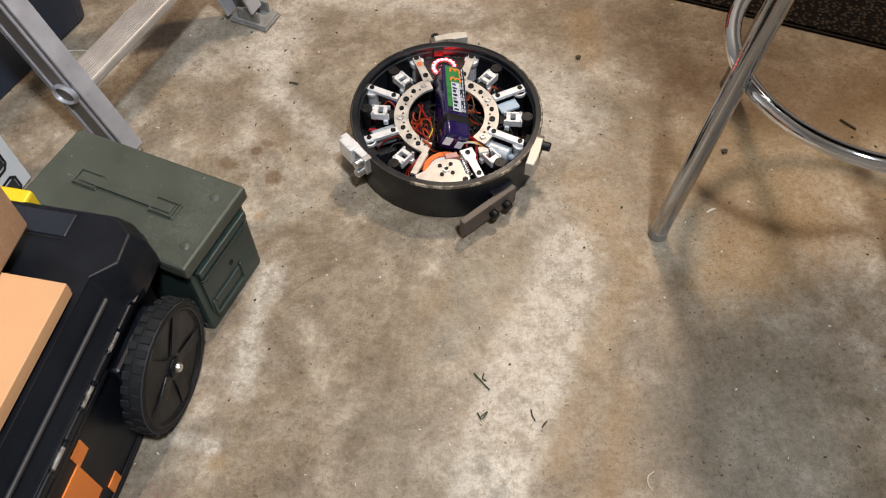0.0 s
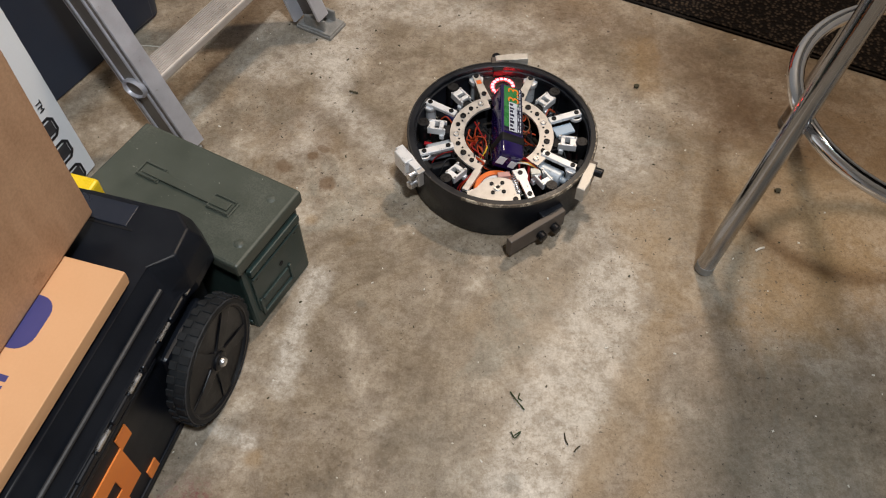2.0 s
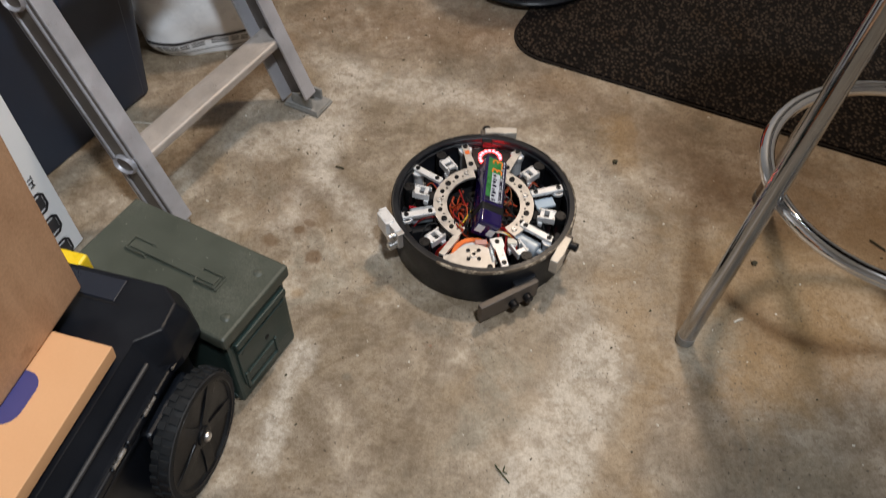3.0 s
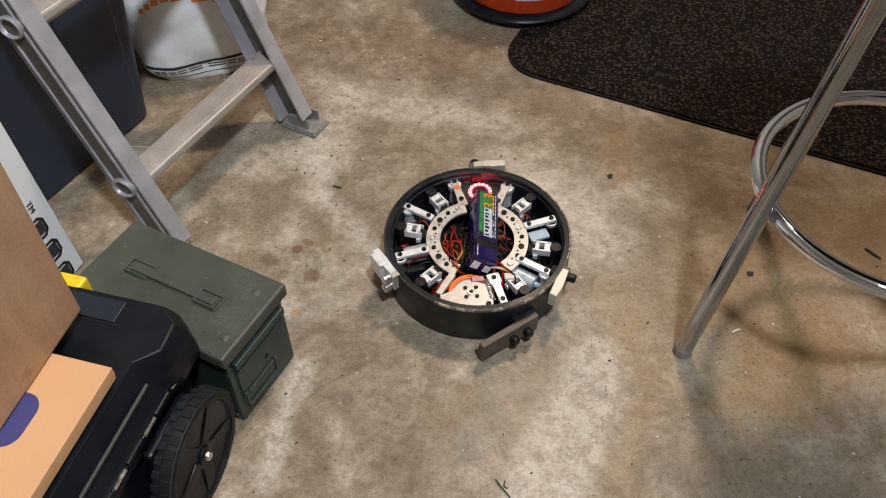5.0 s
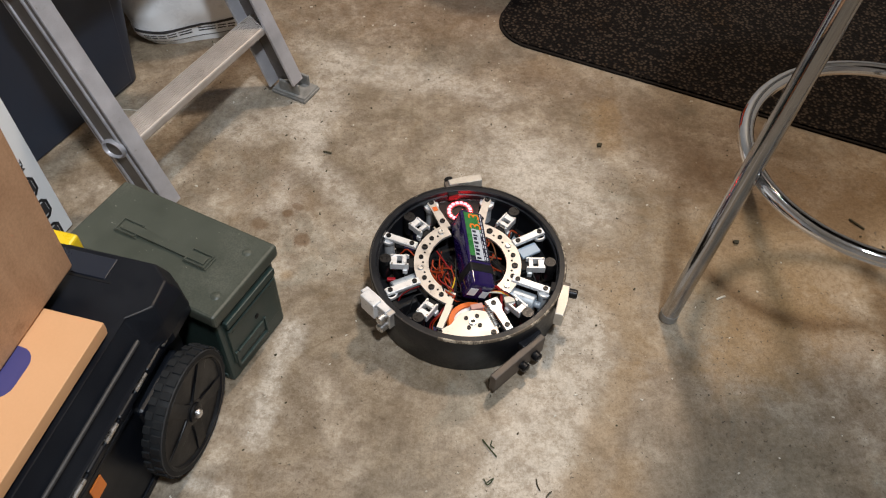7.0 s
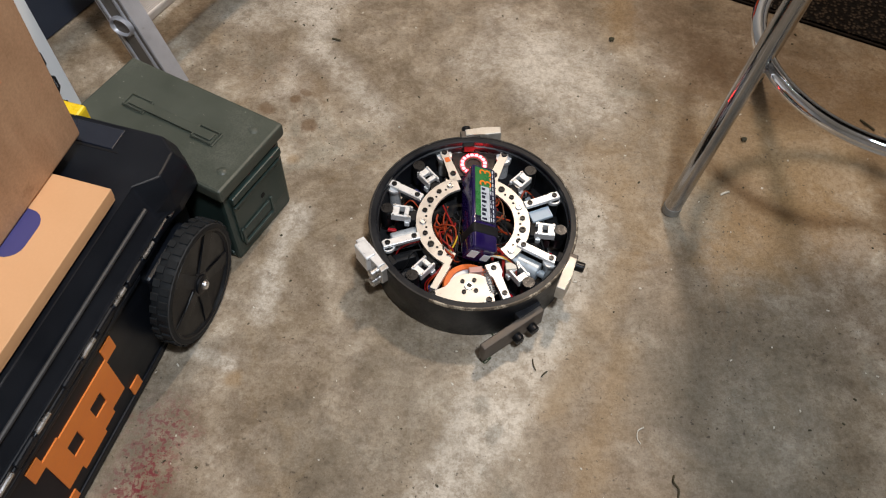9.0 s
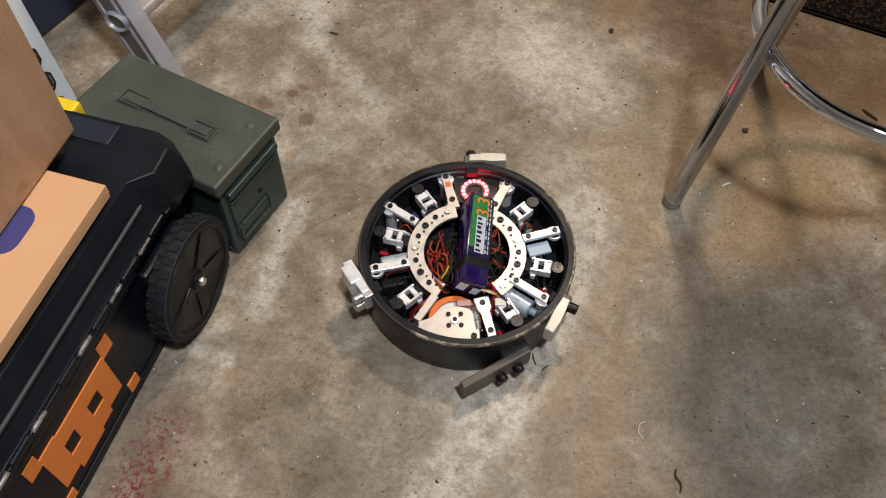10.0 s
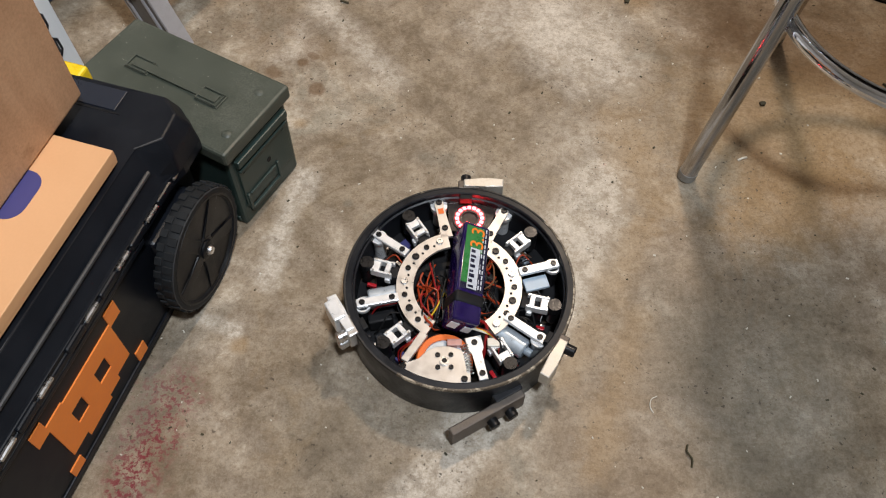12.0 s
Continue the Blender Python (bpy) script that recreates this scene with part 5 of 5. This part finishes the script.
    lettering("3.3", 0.029, LABEL_ORANGE, bat, Matrix.Translation((0.002, 0.053, h + 0.0012)) @ turn(90), "capacity_figure")
    strap = part("strap", boxed(-w - 0.0012, w + 0.0012, -0.052, -0.033, -0.001, h + 0.0016, 0.0045, segments=3), MATT_BLACK, bat, "black strap", True)
    # white patches painting the reflection on the wrap's near end
    part("end_glint", boxed(-w + 0.003, -w + 0.016, -l - 0.0005, -l + 0.0006, 0.012, 0.030), WHITE_CARD, bat)
    part("end_glint", boxed(w - 0.016, w - 0.004, -l - 0.0005, -l + 0.0006, 0.010, 0.026), WHITE_CARD, bat)

    # wiring
    for i in range(24):
        side = -1 if i % 3 else 1
        a0 = rng.uniform(120, 240) if side < 0 else rng.uniform(-70, 60)
        p0 = Vector((0.06 * math.cos(radians(a0)), 0.06 * math.sin(radians(a0)), rng.uniform(0.03, 0.058)))
        mid = Vector((side * rng.uniform(0.018, 0.05), rng.uniform(-0.06, 0.05), rng.uniform(0.045, 0.072)))
        mid2 = Vector((side * rng.uniform(0.02, 0.055), rng.uniform(-0.06, 0.05), rng.uniform(0.03, 0.066)))
        p1 = Vector((side * rng.uniform(0.0, 0.03), rng.uniform(-0.06, 0.03), rng.uniform(0.018, 0.04)))
        loop = (mid + mid2) / 2 + Vector((rng.uniform(-0.012, 0.012), rng.uniform(-0.015, 0.015), 0.006))
        part("wire", tube([p0, mid, loop, mid2, p1], rng.choice((0.0011, 0.0014, 0.0018)), 6, 7), WIRE[rng.choice(("orange", "black", "red", "orange", "black", "red", "brown", "black", "orange", "yellow"))], rb, smooth=True)
    for i in range(12):
        a = rng.choice((150, 200, 26, -26, -50, 230, 2)) + rng.uniform(-7, 7)
        d = Vector((math.cos(radians(a)), math.sin(radians(a)), 0))
        s = Vector((-d.y, d.x, 0))
        pts = [d * 0.088 + Vector((0, 0, 0.055)), d * 0.105 + s * rng.uniform(-0.01, 0.01) + Vector((0, 0, rng.uniform(0.05, 0.064))), d * 0.12 + s * rng.uniform(-0.012, 0.012) + Vector((0, 0, 0.04)), d * 0.13 + Vector((0, 0, 0.022))]
        part("wire", tube(pts, 0.0011, 6, 6), WIRE[rng.choice(("orange", "red", "black", "brown"))], rb, smooth=True)
    for k, c in enumerate(("white", "yellow", "red", "black")):
        part("lead", tube([(0.012 + 0.004 * k, -0.066, 0.070), (0.03 + 0.003 * k, -0.075, 0.076), (0.044 + 0.003 * k, -0.080 - 0.003 * k, 0.070), (0.052, -0.094 - 0.003 * k, 0.060)], 0.0015, 6, 7), WIRE[c], rb, smooth=True)
    part("plug", boxed(0.036, 0.052, -0.094, -0.082, 0.064, 0.072, 0.001, turn(0)), WIRE["white"], rb, "white balance plug")
    part("lead", tube([(0.024, -0.05, 0.06), (0.036, -0.06, 0.064), (0.034, -0.085, 0.055), (0.03, -0.1, 0.04)], 0.0024, 8, 7), WIRE["red"], rb, "thick red lead", True)
    for k in range(7):
        a = rng.uniform(0, 360)
        part("speed_controller", boxed(rng.uniform(0.02, 0.03), 0.05, -0.009, 0.009, 0.014, 0.03, 0.001, turn(k * 51)), CIRCUIT, rb)
    return rb


ROBOT = robot()

# ---------- litter on the floor ----------
for nm, mat_, lab, pts, r in (
    ("grass_blade", GRASS, "dark cut blade of grass on the concrete", [(0.062, -0.290, 0.002), (0.07, -0.303, 0.004), (0.082, -0.318, 0.002)], 0.0011),
    ("grass_blade", GRASS, "short cut blade of grass on the concrete", [(0.076, -0.292, 0.002), (0.074, -0.30, 0.003), (0.079, -0.304, 0.002)], 0.001),
    ("grass_blade", GRASS, "bent dry blade of grass on the concrete", [(0.062, -0.352, 0.002), (0.067, -0.362, 0.003), (0.076, -0.352, 0.003), (0.066, -0.358, 0.002)], 0.0009),
    ("twig", TWIG, "thin dark twig on the concrete", [(0.138, -0.352, 0.002), (0.139, -0.362, 0.002), (0.142, -0.370, 0.002)], 0.001),
    ("twig", TWIG, "thin dark twig on the concrete", [(0.150, -0.38, 0.002), (0.155, -0.374, 0.002), (0.159, -0.371, 0.002)], 0.001),
    ("twig", TWIG, "curled dark twig on the concrete", [(0.327, -0.522, 0.002), (0.325, -0.532, 0.004), (0.331, -0.542, 0.003), (0.329, -0.553, 0.002)], 0.0014),
    ("twig", TWIG, "dark twig on the stained concrete", [(0.752, 0.160, 0.002), (0.760, 0.149, 0.003), (0.772, 0.135, 0.002)], 0.002),
    ("leaf_scrap", TWIG, "small dark leaf scrap on the concrete", [(-0.232, 0.328, 0.002), (-0.224, 0.325, 0.003), (-0.216, 0.323, 0.002)], 0.002),
    ("dry_pellet", TWIG, "small dark pellet on the concrete", [(0.309, 0.351, 0.003), (0.313, 0.352, 0.004), (0.317, 0.351, 0.003)], 0.004),
    ("dry_pellet", TWIG, "small dark pellet on the concrete", [(0.525, 0.1, 0.003), (0.529, 0.101, 0.004), (0.533, 0.1, 0.003)], 0.004),
    ("straw", CHIP, "pale dry straw on the concrete beside the tote", [(-0.672, 0.448, 0.0015), (-0.635, 0.446, 0.002), (-0.596, 0.440, 0.0015)], 0.0011),
    ("thread", CHIP, "curled white thread on the concrete", [(0.293, -0.453, 0.001), (0.284, -0.459, 0.0015), (0.282, -0.470, 0.0015), (0.286, -0.478, 0.001)], 0.0008),
    ("paper_scrap", CHIP, "small white paper scrap on the concrete", [(0.468, -0.026, 0.001), (0.476, -0.022, 0.002), (0.484, -0.019, 0.001)], 0.0018),
):
    tagged(part(nm, tube(pts, r, 6, 5), mat_), lab, "litter", "litter on the floor")


def chips(name, material, count, seed, label, lo, hi):
    rng = random.Random(seed)
    bm = bmesh.new()
    for i in range(count):
        x, y = rng.uniform(-0.85, 0.95), rng.uniform(-0.7, 1.0)
        s = rng.uniform(lo, hi)
        m = Matrix.Translation((x, y, 0.0006)) @ turn(rng.uniform(0, 360)) @ Matrix.Diagonal((s * rng.uniform(1, 2.4), s, 0.0012, 1))
        bmesh.ops.create_cube(bm, size=1, matrix=m)
    return tagged(part(name, bm, material), label, "litter", kind="stuff")


chips("pale_crumbs", CHIP, 290, 3, "scattered pale chips and crumbs on the floor", 0.0008, 0.0026)
chips("dark_crumbs", TWIG, 240, 4, "scattered dark dirt crumbs on the floor", 0.0008, 0.003)


# ---------- movement ----------
ROBOT_ROWS = [
    (0.0, 0.0505, 0.1533, 7.2),
    (2.5, 0.0505, 0.1540, 7.1),
    (2.7, 0.0500, 0.1575, 5.6),
    (3.0, 0.0489, 0.1662, 1.9),
    (3.3, 0.0480, 0.1705, -1.0),
    (4.0, 0.0465, 0.1635, -1.5),
    (4.7, 0.0440, 0.1405, 3.0),
    (5.0, 0.0430, 0.1206, 4.7),
    (5.5, 0.0405, 0.0850, 7.0),
    (6.0, 0.0385, 0.0560, 11.6),
    (6.5, 0.0401, 0.0263, 14.3),
    (7.5, 0.0424, -0.0494, 13.8),
    (8.5, 0.0437, -0.1216, 11.0),
    (9.0, 0.0433, -0.1560, 8.9),
    (9.5, 0.0409, -0.1911, 5.3),
    (10.0, 0.0364, -0.2233, 3.2),
    (10.5, 0.0308, -0.2514, 1.6),
    (11.0, 0.0239, -0.2792, 0.0),
    (11.5, 0.0160, -0.3079, -1.6),
    (12.0, 0.0120, -0.3307, 3.0),
]


def motions():
    walk(ROBOT, [(t, pose(x, y, 0.0125, 2.2, 0, a)) for t, x, y, a in ROBOT_ROWS])


motions()
